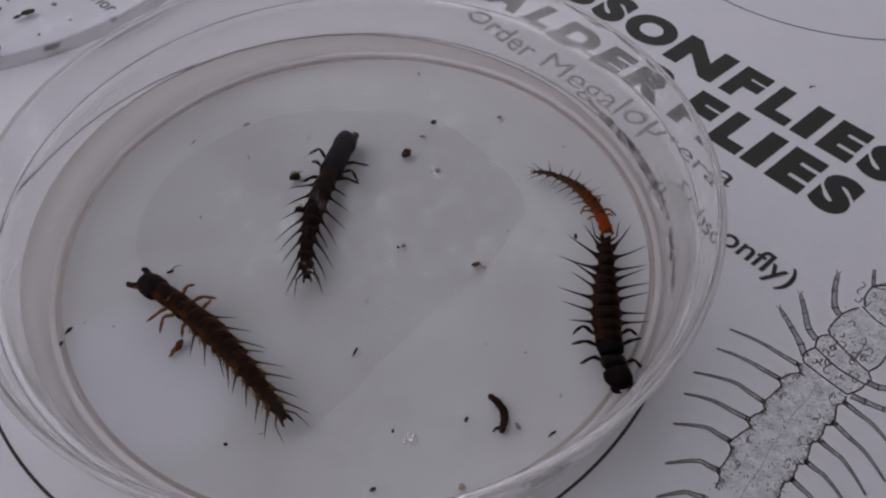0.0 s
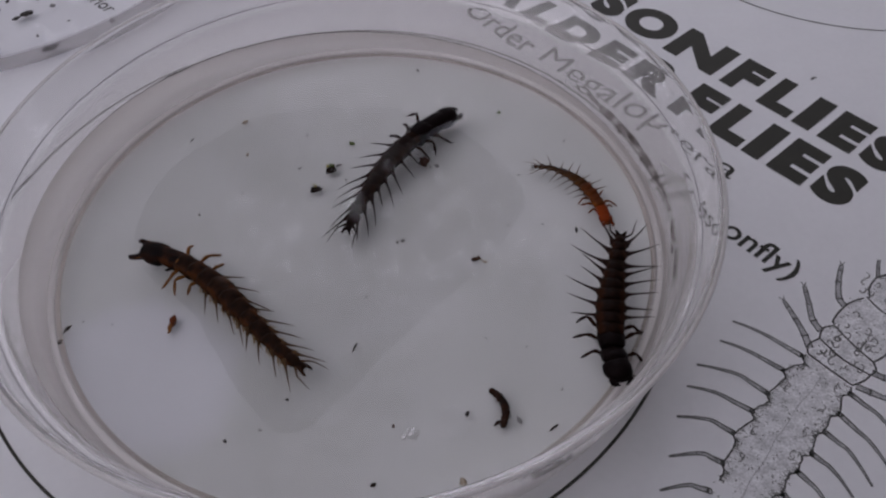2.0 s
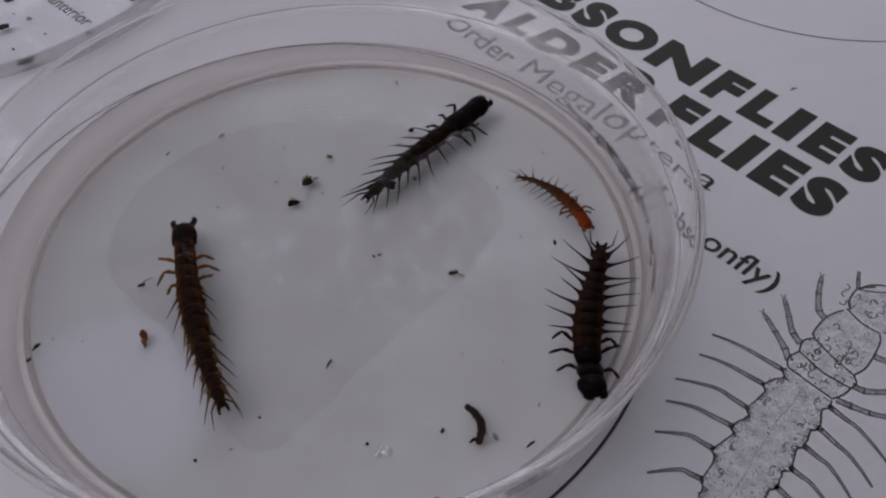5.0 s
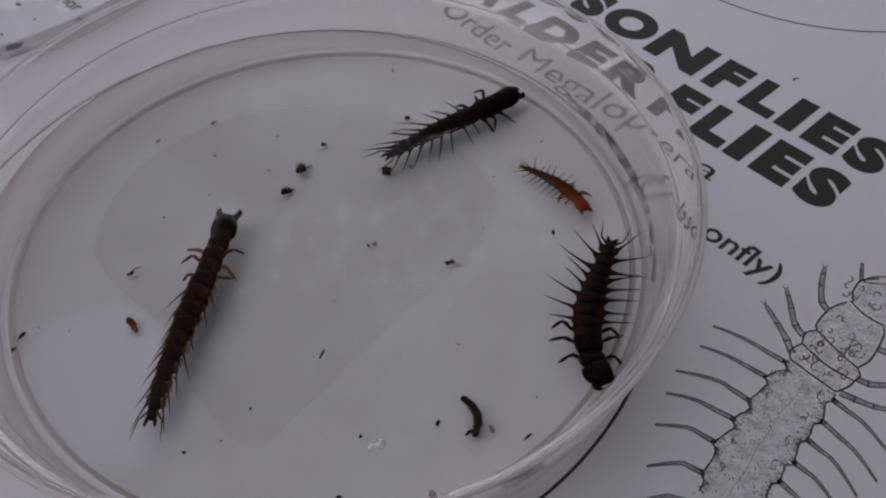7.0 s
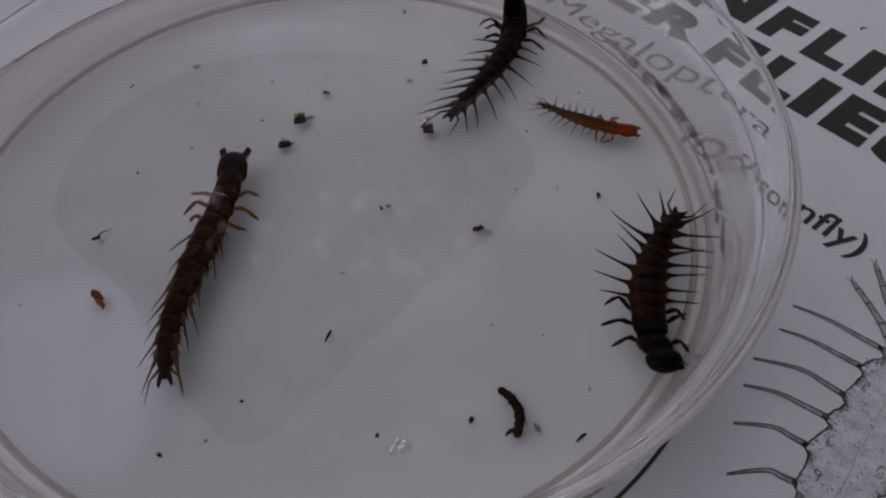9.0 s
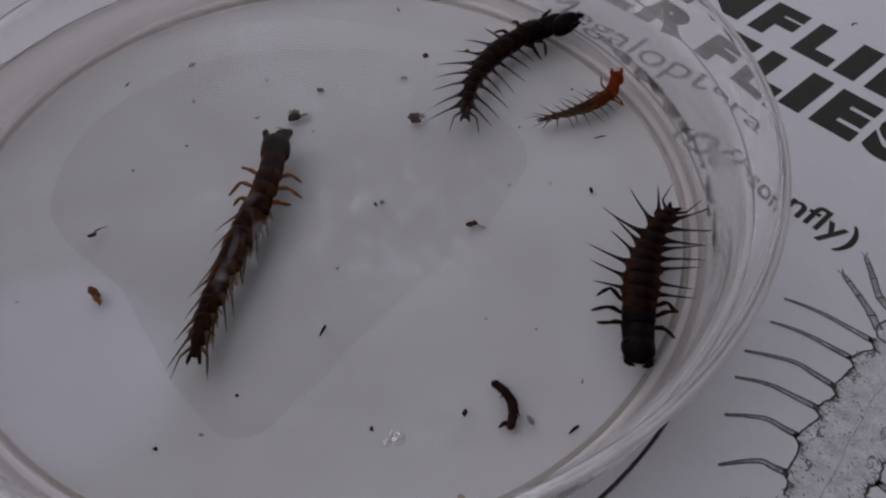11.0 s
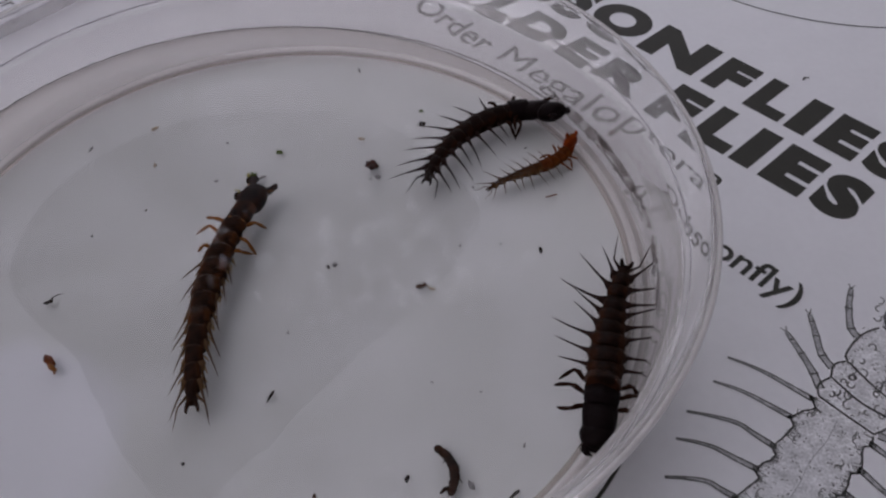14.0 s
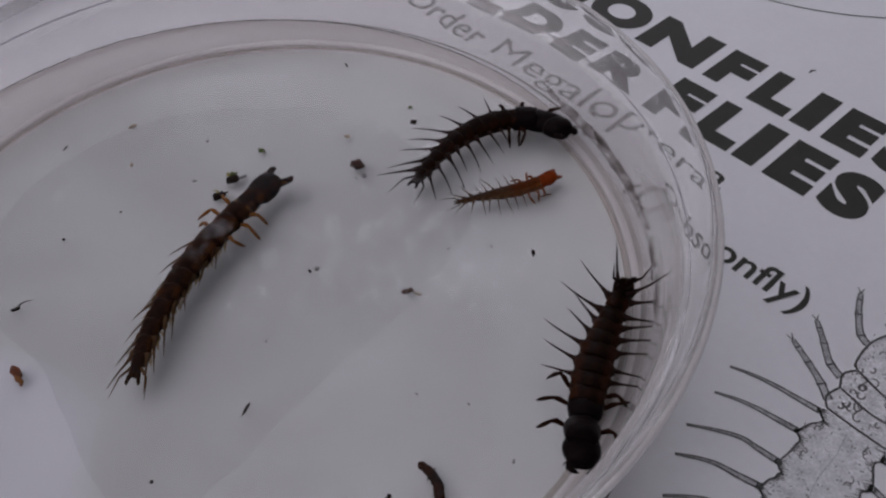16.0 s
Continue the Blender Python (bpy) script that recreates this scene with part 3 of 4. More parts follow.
# midline, stipple and small curls on the plates
line = [on(x, -0.5 + 0.8 * min(x, 10) / 10 + 0.1 * math.sin(x)) for x in np.arange(2, 27, 0.5)]
part("drawn_midline", stroke(line, [0.3 * MM] * len(line), INK_Z * 0.8), WASH, sheet, "faint grey line along the back", smooth=False)
line = [(x + 0.0002, y + 0.00022) for x, y in line]
part("drawn_midline", stroke(line, [0.07 * MM] * len(line), INK_Z * 0.9), TONE, sheet, "faint grey line along the back", smooth=False)
bm = bmesh.new()
for i in range(380):
    x = rng.uniform(-18.5, 25)
    lo, hi = (-3.3, 3.6) if x > 0 else (-4.6, 1.9) if x > -13 else (-5.6, 0.0)
    u = rng.random() ** 1.7 * 0.5
    y = lo + (hi - lo) * (u if rng.random() < 0.5 else 1 - u)
    a, r = rng.uniform(0, 3.14), rng.uniform(0.05, 0.2)
    ink(None, [(x - r * math.cos(a), y - r * math.sin(a)), (x + r * math.cos(a), y + r * math.sin(a))], rng.uniform(0.06, 0.14), None, bm)
for i in range(46):
    x = rng.choice((rng.uniform(-3.0, -0.6), rng.uniform(-6.0, -3.6), rng.uniform(-11.5, -5.6), rng.uniform(-18.0, -14.5)))
    y = rng.choice((rng.uniform(-4.2, -2.2), rng.uniform(-0.4, 1.6)))
    r, a = rng.uniform(0.3, 0.6), rng.uniform(0, 6.28)
    ink(None, [(x + r * math.cos(a + 0.55 * k), y + 0.7 * r * math.sin(a + 0.55 * k)) for k in range(8)], 0.19, None, bm)
for x, y in ((2.3, 2.3), (2.4, -2.5), (6.2, 2.4), (6.5, -2.2), (10.6, -1.9), (14.5, 2.9), (14.3, -2.0), (18.4, 2.6)):
    for j in range(3):
        r, a = rng.uniform(0.25, 0.5), rng.uniform(0, 6.28)
        ink(None, [(x + 0.4 * j - 0.4 + r * math.cos(a + 0.6 * k), y + 0.7 * r * math.sin(a + 0.6 * k)) for k in range(7)], 0.14, None, bm)
tagged(part("drawn_stipple", bm, DOTS, sheet, "fine grey drawn dots and curls", smooth=False), kind="stuff")
# a stray printed tick
part("printed_tick", stroke([(0.0812, 0.0212), (0.0817, 0.0217), (0.0824, 0.0216)], [0.0003, 0.0004, 0.0003], INK_Z), THIN_INK, sheet, smooth=False)

# ---- dishes ----
WALL = [(44.4, 0.0), (45.0, 0.0), (45.3, 0.5), (46.0, 6.0), (46.5, 10.0), (46.9, 10.6), (48.0, 11.0), (48.5, 15.6), (48.95, 15.9), (49.0, 16.3), (48.7, 16.5),
        (48.1, 16.5), (47.8, 16.2), (47.4, 11.6), (46.4, 11.2), (45.8, 10.6), (45.3, 6.0), (44.8, 2.8), (44.2, 1.8), (43.4, 1.2), (42.9, 0.62), (43.4, 0.4), (44.0, 0.2)]
FLOOR_Z = 0.6 * MM


def drop_on_sight(x, y):
    """Bring a place 1.3 mm up down to the dish floor along the camera's mean line of sight, from (2, -73, 83) mm."""
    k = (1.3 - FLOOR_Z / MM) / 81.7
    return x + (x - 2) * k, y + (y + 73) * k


def water_level(x, y):
    """Height in mm of the water over a place: the dish stands a little aslant."""
    return 4.48 - 0.0542 * x + 0.0033 * y


def inner(z):
    """Radius of the wall's inner face at a height, less a hair's breadth."""
    return float(np.interp(z, [0.62, 1.2, 1.8, 2.8, 6.0, 10.6], [42.9, 43.4, 44.2, 44.8, 45.3, 45.8])) - 0.08


def petri_dish(label, grime):
    dish = tagged(new("petri_dish"), label, "petri dish", "plastic dishes on the sheet")
    wall = part("wall", lathe([(r * MM, z * MM) for r, z in WALL], 180), PLASTIC, dish, "clear plastic wall with a stepped rim")
    wall.visible_shadow = False
    bm = bmesh.new()
    rows = []
    for i in range(144):
        a = radians(2.5 * i)
        top = water_level(45 * math.cos(a), 45 * math.sin(a))
        rows.append([bm.verts.new((inner(z) * math.cos(a) * MM, inner(z) * math.sin(a) * MM, z * MM)) for z in (0.72 + (top - 0.72) * k / 10 for k in range(11))])
    for p, q in zip(rows, rows[1:] + rows[:1]):
        for k in range(10):
            bm.faces.new((p[k], q[k], q[k + 1], p[k + 1]))
    part("grime_film", bm, grime, dish, "faint grey-brown grime film below the waterline")
    # dark tinted line along the water's edge
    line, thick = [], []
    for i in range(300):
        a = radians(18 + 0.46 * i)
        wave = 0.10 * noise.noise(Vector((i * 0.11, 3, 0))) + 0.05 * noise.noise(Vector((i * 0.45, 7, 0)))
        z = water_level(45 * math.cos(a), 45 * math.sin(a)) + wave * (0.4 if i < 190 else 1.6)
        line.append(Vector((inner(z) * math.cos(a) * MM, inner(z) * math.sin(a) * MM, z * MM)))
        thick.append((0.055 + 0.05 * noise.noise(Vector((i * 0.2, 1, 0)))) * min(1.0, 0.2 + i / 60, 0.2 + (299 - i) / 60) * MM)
    part("waterline", tube(line, thick, 6), MENISCUS, dish, "thin dark line where the water meets the wall")
    part("step_ring", lathe([((47.35 + 0.14 * math.cos(a)) * MM, (10.6 + 0.14 * math.sin(a)) * MM) for a in np.arange(0, 6.28, 1.05)], 160), STEP, dish, "fine dark edge of the step in the wall")
    part("rim_ring", lathe([((48.75 + 0.3 * math.cos(a)) * MM, (16.25 + 0.3 * math.sin(a)) * MM) for a in np.arange(0, 6.28, 0.785)], 160), MILKY, dish, "milky rounded rim")
    # bright highlight along the floor's edge, put into a milky ring
    part("edge_highlight_ring", lathe([((43.5 + 0.55 * math.cos(a)) * MM, (1.3 + 0.3 * math.sin(a)) * MM) for a in np.arange(0, 6.28, 0.785)], 160), MILKY, dish, "milky ring that paints the highlight along the edge of the floor")
    part("tan_ring", lathe([((42.55 + 0.3 * math.cos(a)) * MM, (0.85 + 0.2 * math.sin(a)) * MM) for a in np.arange(0, 6.28, 0.785)], 160), TAN_EDGE, dish, "faint tan ring along the edge of the floor")
    part("floor_plate", disc(43.2 * MM, FLOOR_Z, FLOOR_Z), SHEET, dish, "clear flat plastic floor", smooth=False)
    for piece in dish.children:
        piece.visible_shadow = False
    return dish


dish = petri_dish("clear round plastic petri dish with larvae in shallow water", GRIME)
LID = [(50.2, 0.0), (51.0, 0.0), (51.3, 0.4), (51.4, 2.7), (51.2, 3.0), (50.9, 3.0), (50.7, 2.7), (50.5, 0.9), (50.0, 0.6), (50.0, 0.2)]
other = tagged(new("petri_dish"), "shallow clear plastic petri dish lid with scattered dark grains", "petri dish", "plastic dishes on the sheet")
other.location = (-0.0701, 0.1015, 0)
ring = part("wall", lathe([(r * MM, z * MM) for r, z in LID], 200), CLEAN, other, "low clear plastic wall")
ring.visible_shadow = False
part("grime_film", lathe([((51.36 + 0.1 * k / 4) * MM, (0.3 + 0.68 * k) * MM) for k in range(5)], 160, False), MURK, other, "grey-brown murk behind the low wall")
part("floor_plate", disc(50.2 * MM, FLOOR_Z, FLOOR_Z), SHEET, other, "clear flat plastic floor", smooth=False)


def damp_film(outline, z, mat, label):
    """A thin film of water caught between the dish and the paper."""
    bm = bmesh.new()
    bm.faces.new([bm.verts.new((x * MM, y * MM, z * MM)) for x, y in outline])
    bm.normal_update()
    part("damp_film", bm, mat, dish, label, smooth=False).visible_shadow = False


# the film leaves one dry patch by the edge, and is thicker over the middle
damp_film([(42.7 * math.cos(radians(a)), 42.7 * math.sin(radians(a))) for a in range(0, 360, 3)], 0.2, DAMP, "faint damp film under the dish with a dry patch")
THICK = curve([(25.4, 1.0), (18.0, -7.9), (6.2, -16.7), (-4.4, -26.0), (-12.4, -30.4), (-18.3, -22.0), (-24.0, -9.5), (-31.8, 1.0), (-32.0, 11.0), (-26.0, 22.0), (-10.6, 30.0), (12.0, 26.2), (22.0, 15.0), (25.6, 6.0), (25.4, 1.0)], 8)[:-1]
damp_film([(x, y + 0.6 * noise.noise(Vector((0.2 * x, 0.2 * y, 1)))) for x, y in THICK], 0.42, WETTER, "grey wet patch under the middle of the dish")


def smear(a0, a1, z0, z1, seed):
    """A ragged silt stain on the inside of the dish wall, from angle a0 to a1."""
    bm = bmesh.new()
    n, rows = 26, []
    for i in range(n + 1):
        u = i / n
        a = radians(a0 + (a1 - a0) * u)
        fade = math.sin(math.pi * min(1, max(0, u))) ** 0.6
        top = z1 + 0.35 * noise.noise(Vector((u * 6, seed, 0)))
        low = top - (top - z0) * fade * (0.75 + 0.6 * noise.noise(Vector((u * 7, seed, 4))))
        col = []
        for k in range(4):
            z = low + (top - low) * k / 3
            r = (43.4 + 1.6 * (1 - (1 - (z - 1.5) / 3.45) ** 2.0) - 0.06) * MM if z < 4.95 else 44.95 * MM
            col.append(bm.verts.new((r * math.cos(a), r * math.sin(a), z * MM)))
        rows.append(col)
    for p, q in zip(rows, rows[1:]):
        for k in range(3):
            bm.faces.new((p[k], q[k], q[k + 1], p[k + 1]))
    part("smear", bm, SMEAR, dish, "dark smear of silt on the inner wall")


for a0, a1, z0, z1, k in ((27, 8, 2.9, 4.6, 1), (15, -4, 2.8, 4.8, 2), (-3, -10, 3.6, 4.8, 3), (-11, -17, 3.0, 4.8, 4), (-18, -27, 3.5, 4.7, 5)):
    smear(a0, a1, z0, z1, k)
bm = bmesh.new()
shore = []
for i in range(128):
    a = radians(360 / 128 * i)
    r = inner(water_level(45 * math.cos(a), 45 * math.sin(a)))
    shore.append(bm.verts.new((r * math.cos(a) * MM, r * math.sin(a) * MM, water_level(r * math.cos(a), r * math.sin(a)) * MM)))
bm.faces.new(shore)
tagged(part("water", bm, WATER, smooth=False), "shallow clear still water in the dish", "water", kind="structure")


# ---- larvae ----
# share of the body's length at which each segment begins and ends, and its half width against the widest
SEGMENTS = [("head", 0.03, 0.125, 0.74, 0.90), ("prothorax", 0.115, 0.235, 0.84, 0.90), ("mesothorax", 0.225, 0.305, 0.90, 0.96), ("metathorax", 0.295, 0.375, 0.95, 1.0)]
SEGMENTS += [("abdomen_segment", 0.365 + 0.07 * k, 0.445 + 0.07 * k, 1.0 - 0.055 * max(0, k - 2), 1.0 - 0.06 * max(0, k - 1)) for k in range(8)]
SEGMENTS += [("tail_segment", 0.925, 0.99, 0.60, 0.42)]


def limb_part(name, pts, radii, mat, parent, label="", n=7, flat=1.0):
    """A limb whose origin lies at its first point, so that it can swing there."""
    base = Vector(pts[0])
    ob = part(name, tube([Vector(p) - base for p in pts], radii, n, flat), mat, parent, label)
    ob.location = base
    return ob


def larva(label, length, width, skins, limb, hair, reach, sweep, seed, leg_reach=1.0, hair_r=0.11, head_w=1.0, jaw_size=1.0, thin=0.3, front=1.0, curl=0.0, splay=0.0, collar=None):
    """A segmented larva with jaws, legs and side filaments; each segment lies about its own middle, head towards +x."""
    rnd = random.Random(seed)
    thing = tagged(new("larva"), label, "aquatic larva", "larvae in the dish")
    w = width / 2 * MM
    made, legs = [], []
    xs = (1.0, 0.93, 0.78, 0.5, 0.2, -0.15, -0.5, -0.8, -0.94, -1.0)
    shapes = {"head": (0.60, 0.78, 0.92, 1.04, 1.09, 1.10, 1.06, 0.98, 0.90, 0.78),
              "prothorax": (0.80, 0.90, 0.97, 1.02, 1.05, 1.07, 1.08, 1.06, 1.02, 0.94)}
    plain = (0.91, 0.96, 0.99, 1.01, 1.02, 1.03, 1.03, 1.02, 0.98, 0.91)
    for i, (name, s0, s1, f0, f1) in enumerate(SEGMENTS):
        f0, f1 = f0 * (1 - thin * max(0, i - 6) / 7), f1 * (1 - thin * max(0, i - 5) / 7)
        if i < 3:
            f0, f1 = f0 * front, f1 * front
        half = (s1 - s0) * length / 2 * MM * (1.08 if name == "head" else 1.2)
        if name == "head":
            f0, f1 = f0 * head_w, f1 * head_w
        radii = [w * (f0 + (f1 - f0) * (1 - x) / 2) * k for x, k in zip(xs, shapes.get(name, plain))]
        mat = skins[i]
        line = [(x * half, 0, 0.1 * w * math.sin(2.2 * x)) for x in xs]
        if name == "head":
            line, radii = [(1.1 * half, 0, 0.05 * w)] + line, [0.25 * radii[0]] + radii
        bm = tube(line, radii, 18, 0.72)
        for v in bm.verts:
            if name == "abdomen_segment":
                v.co.y *= 1 + 0.17 * math.exp(-((v.co.x / half + 0.15) / 0.34) ** 2)
            v.co *= 1 + (0.04 if i < 2 else 0.10) * noise.noise(v.co * 1100 + Vector((seed, i, 0))) + (0.03 if i < 2 else 0.09) * noise.noise(v.co * 3000 + Vector((i, seed, 0)))
        seg = part(name, bm, mat, thing)
        made.append((seg, (s0 + s1) / 2))
        if collar and name == "mesothorax":
            r = w * f0
            part("collar", tube([(x * half, 0, 0.05 * w) for x in (1.12, 1.02, 0.9, 0.78)], [r * 0.84, r * 1.0, r * 1.03, r * 0.94], 18, 0.7), collar, seg, "pale soft fold behind the neck plate")
        for side in (1, -1):
            r = w * (f0 + f1) / 2
            if name == "head":
                j = jaw_size * half
                jaw = [(0.6 * half, side * r * 0.46, 0), (0.9 * half + 0.12 * j, side * r * (0.62 + 0.05 * splay), 0), (0.95 * half + 0.42 * j, side * r * (0.68 + 0.2 * splay), 0), (0.95 * half + 0.72 * j, side * r * (0.54 + 0.45 * splay), 0), (0.95 * half + 1.0 * j, side * r * (0.2 + 0.7 * splay), 0)]
                part("jaw", tube(jaw, [r * 0.36, r * 0.34, r * 0.28, r * (0.2 + 0.06 * splay), r * (0.04 + 0.1 * splay)], 8, 0.75), mat, seg, "dark curved jaw")
                if side > 0:
                    part("labrum", tube([(half * 0.75, 0, 0), (half * 1.05, 0, -0.05 * r), (half * 1.12 + 0.12 * j, 0, -0.1 * r)], [r * 0.6, r * 0.56, r * 0.34], 9, 0.6), RUST if splay else mat, seg, "small plate between the jaws")
                feel = [(half * 0.7, side * r * 0.72, 0.1 * r), (half * 0.95, side * r * 0.98, 0.2 * r), (half * 1.15, side * r * 1.12, 0.1 * r)]
                part("antenna", tube(feel, [r * 0.06, r * 0.05, r * 0.02], 6), limb, seg)
            elif name.endswith("thorax"):
                k = ("prothorax", "mesothorax", "metathorax").index(name)
                fore = (0.55, 0.1, -0.6)[k] + rnd.uniform(-0.55, 0.55)
                a = leg_reach * w * rnd.uniform(0.65, 1.2)
                g = min(w, 1.35 * MM)
                back = (-0.8, -0.3, -0.3)[k] * half
                kink = rnd.uniform(-0.8, 0.8)
                pts = [(0, 0.7 * r, -0.25 * r), (0.12 * fore * a, r + 0.12 * a, -0.1 * r), (0.4 * fore * a, r + 0.45 * a, 0.12 * r), (0.62 * fore * a, r + 0.72 * a, 0.1 * r),
                       ((0.85 * fore + 0.4 * kink) * a, r + 1.02 * a, -0.2 * w), ((1.0 * fore + 0.8 * kink) * a, r + 1.3 * a, -0.5 * w), ((1.05 * fore + 1.1 * kink) * a, r + 1.42 * a, -0.62 * w)]
                legs.append((limb_part("leg", [(x + back, side * y, z) for x, y, z in pts], [q * g for q in (0.15, 0.17, 0.21, 0.13, 0.17, 0.11, 0.03)], limb, seg, "jointed leg"), side, k))
            elif name == "abdomen_segment":
                k = i - 4
                ln = reach * (0.9 + 0.02 * k) * rnd.uniform(0.74, 1.12) * MM
                ang = radians(sweep[k] + rnd.uniform(-7, 7))
                bow = curl + rnd.uniform(-0.16, 0.16)
                pts = []
                for q in range(7):
                    u = q / 6
                    x = -math.sin(ang) * ln * u - bow * ln * u * u * 0.7
                    pts.append((x - 0.2 * half, side * (0.80 * r + math.cos(ang) * ln * u + 0.12 * abs(bow) * ln * math.sin(math.pi * u)), 0.1 * r * math.sin(3 * u) - 0.25 * w * u))
                h = hair_r * MM
                legs.append((limb_part("filament", pts, [6.0 * h, 2.5 * h, 1.45 * h, 1.15 * h, 0.9 * h, 0.6 * h, 0.2 * h], hair, seg, "tapering side filament", 6), side, 3 + k))
                if collar:
                    bm = bmesh.new()
                    for q in range(4):
                        root = Vector(((0.5 - 0.3 * q) * half, side * 0.95 * r, -0.3 * r))
                        tip = Vector((-rnd.uniform(0.5, 0.9), side * rnd.uniform(0.25, 0.6), -0.1)) * rnd.uniform(0.9, 1.5) * MM
                        tube([root, root + 0.5 * tip + Vector((0, side * 0.1 * MM, 0)), root + tip], [0.13 * MM, 0.1 * MM, 0.03 * MM], 5, 1.0, bm)
                    part("gill_tuft", bm, GILL, seg, "pale straw-coloured gill tuft")
            elif name == "tail_segment":
                pts = [(-half * 0.5, side * r * 0.4, 0), (-half * 1.15, side * r * 0.8, -0.1 * r), (-half * 1.6, side * r * 1.0, -0.3 * r), (-half * 1.75, side * r * 0.9, -0.45 * r)]
                part("proleg", tube(pts, [r * 0.46, r * 0.38, r * 0.26, r * 0.08], 7), mat, seg, "stubby hooked proleg")
                pts = [(-half * 0.2, side * r * 0.7, 0), (-half * 1.2, side * (r * 0.7 + 0.2 * reach * MM), 0.1 * r), (-half * 0.6 - 0.7 * reach * MM, side * (r * 0.6 + 0.3 * reach * MM), 0)]
                h = hair_r * MM
                part("filament", tube(pts, [2.2 * h, 1.1 * h, 0.3 * h], 6), hair, seg, "tapering side filament")
    return thing, made, legs


BLACKISH = [BLACK, BLACK, BLACK] + [SOOTY] * 10
brown_larva = larva("long brown hellgrammite larva with amber legs, walking in shallow water", 33, 3.0, [REDDISH, PLATE] + [MOTTLED] * 11, AMBER, PALE_HAIR, 4.8, (66, 68, 70, 70, 66, 68, 66, 70), 1, 1.25, 0.09, 1.26, 0.95, 0.2, 1.06, -0.06, 0.9, AMBER)
slim_larva = larva("slim blackish hellgrammite larva crawling over the dish floor", 30, 2.95, BLACKISH, DARK, HAIR, 5.3, (22, 30, 36, 42, 44, 52, 56, 64), 2, 1.4, 0.10, 1.06, 0.75, 0.3, 1.32, 0.05)
stout_larva = larva("stout black hellgrammite larva with long side filaments beside the wall", 25.5, 3.65, BLACKISH, DARK, HAIR, 5.3, (0, 8, 14, 30, 36, 8, 32, 64), 3, 1.0, 0.108, 1.05, 0.6, 0.3, 1.0, 0.1)
orange_larva = larva("small thin orange-brown larva with fine side filaments", 16, 1.75, [ORANGE] * 2 + [EMBER] * 4 + [HONEY] * 7, RUST, PALE_HAIR, 2.8, (0, 6, 0, 12, 16, 10, 26, 46), 4, 1.3, 0.05, 1.12, 0.8, 0.55, 1.12, 0.05, 0.6)


# the smallest one, curled and still
def tiny_larva():
    thing = tagged(new("small_larva"), "tiny black curled larva lying still on the dish floor", "aquatic larva", "larvae in the dish")
    arc = curve([(13.4, -29.3), (14.2, -30.3), (14.7, -31.5), (14.75, -32.7), (14.3, -33.8), (13.9, -34.7)], 7)
    k = len(arc) - 1
    pts = [Vector((x * MM, y * MM, FLOOR_Z + 0.42 * MM)) for x, y in (drop_on_sight(*p) for p in arc)]
    radii = [(0.44 + 0.1 * math.sin(math.pi * i / k)) * (1 if i % 4 else 0.78) * min(1.0, 0.55 + 0.25 * min(i, k - i)) * MM for i in range(k + 1)]
    part("body", tube(pts, radii, 10, 0.8), SOOTY, thing)
    for i, dx, dy, size in ((5, -0.7, 0.25, 0.11), (11, -0.75, -0.1, 0.1), (17, -0.6, -0.3, 0.1), (8, 0.7, 0.2, 0.08), (15, 0.7, -0.1, 0.08), (22, 0.55, -0.35, 0.08)):
        p = pts[i]
        part("filament", tube([p, p + Vector((dx * 0.7, dy, 0.1)) * MM, p + Vector((dx, dy * 2.2, -0.2)) * MM], [size * 1.6 * MM, size * MM, 0.03 * MM], 6), DARK, thing)
    hip = pts[k - 6]
    part("leg", tube([hip, hip + Vector((-0.8, 0.0, -0.05)) * MM, hip + Vector((-1.35, -0.35, -0.15)) * MM], [0.26 * MM, 0.24 * MM, 0.1 * MM], 7), DARK, thing)
    return thing


tiny_larva()


# ---- litter on the dish floor ----
def crumb(name, x, y, size, mat, label, seed, long=1.0, turn=0.0, z=FLOOR_Z):
    """An uneven little lump, long times as long as wide, resting on the floor."""
    bm = bmesh.new()
    bmesh.ops.create_icosphere(bm, subdivisions=2, radius=0.5 * size * MM)
    for v in bm.verts:
        k = 0.85 + 0.55 * noise.noise(v.co / (size * MM) * 3.1 + Vector((seed * 7.1, 0, 0))) + 0.28 * noise.noise(v.co / (size * MM) * 9 + Vector((seed * 3.3, 5, 0)))
        v.co = Vector((v.co.x * long * k, v.co.y * k, v.co.z * 0.6 * k))
    low = min(v.co.z for v in bm.verts)
    if z == FLOOR_Z:
        x, y = drop_on_sight(x, y)
    ob = part(name, bm, mat)
    ob.matrix_basis = pose(x * MM, y * MM, z - low, 0, 0, turn)
    return tagged(ob, label, "debris", "litter in the dish")


STILL = [
    (-23.0, 7.8, .4, GRIT), (-15.9, 27.4, .75, TAN), (-15.7, 19.6, .5, TAN), (-5.9, 22.3, .5, GREY), (-7.6, 14.8, .45, GREY), (-16.6, 11.1, .3, LEAF), (-25.8, 1.9, .25, GREY),
    (12.5, 19.4, .8, TAN), (-1.5, 14.3, .6, GREY), (13.7, 11.2, .9, GREY), (12.6, 11.2, .3, GRIT), (-0.7, 11.0, .25, GRIT),
    (5.7, 7.7, .25, GREY), (25.7, 6.9, .3, GRIT), (5.4, -3.1, .4, GRIT), (6.2, -3.0, .7, GREY), (21.8, -2.9, .35, GREY), (31.3, -5.7, .55, GRIT)]
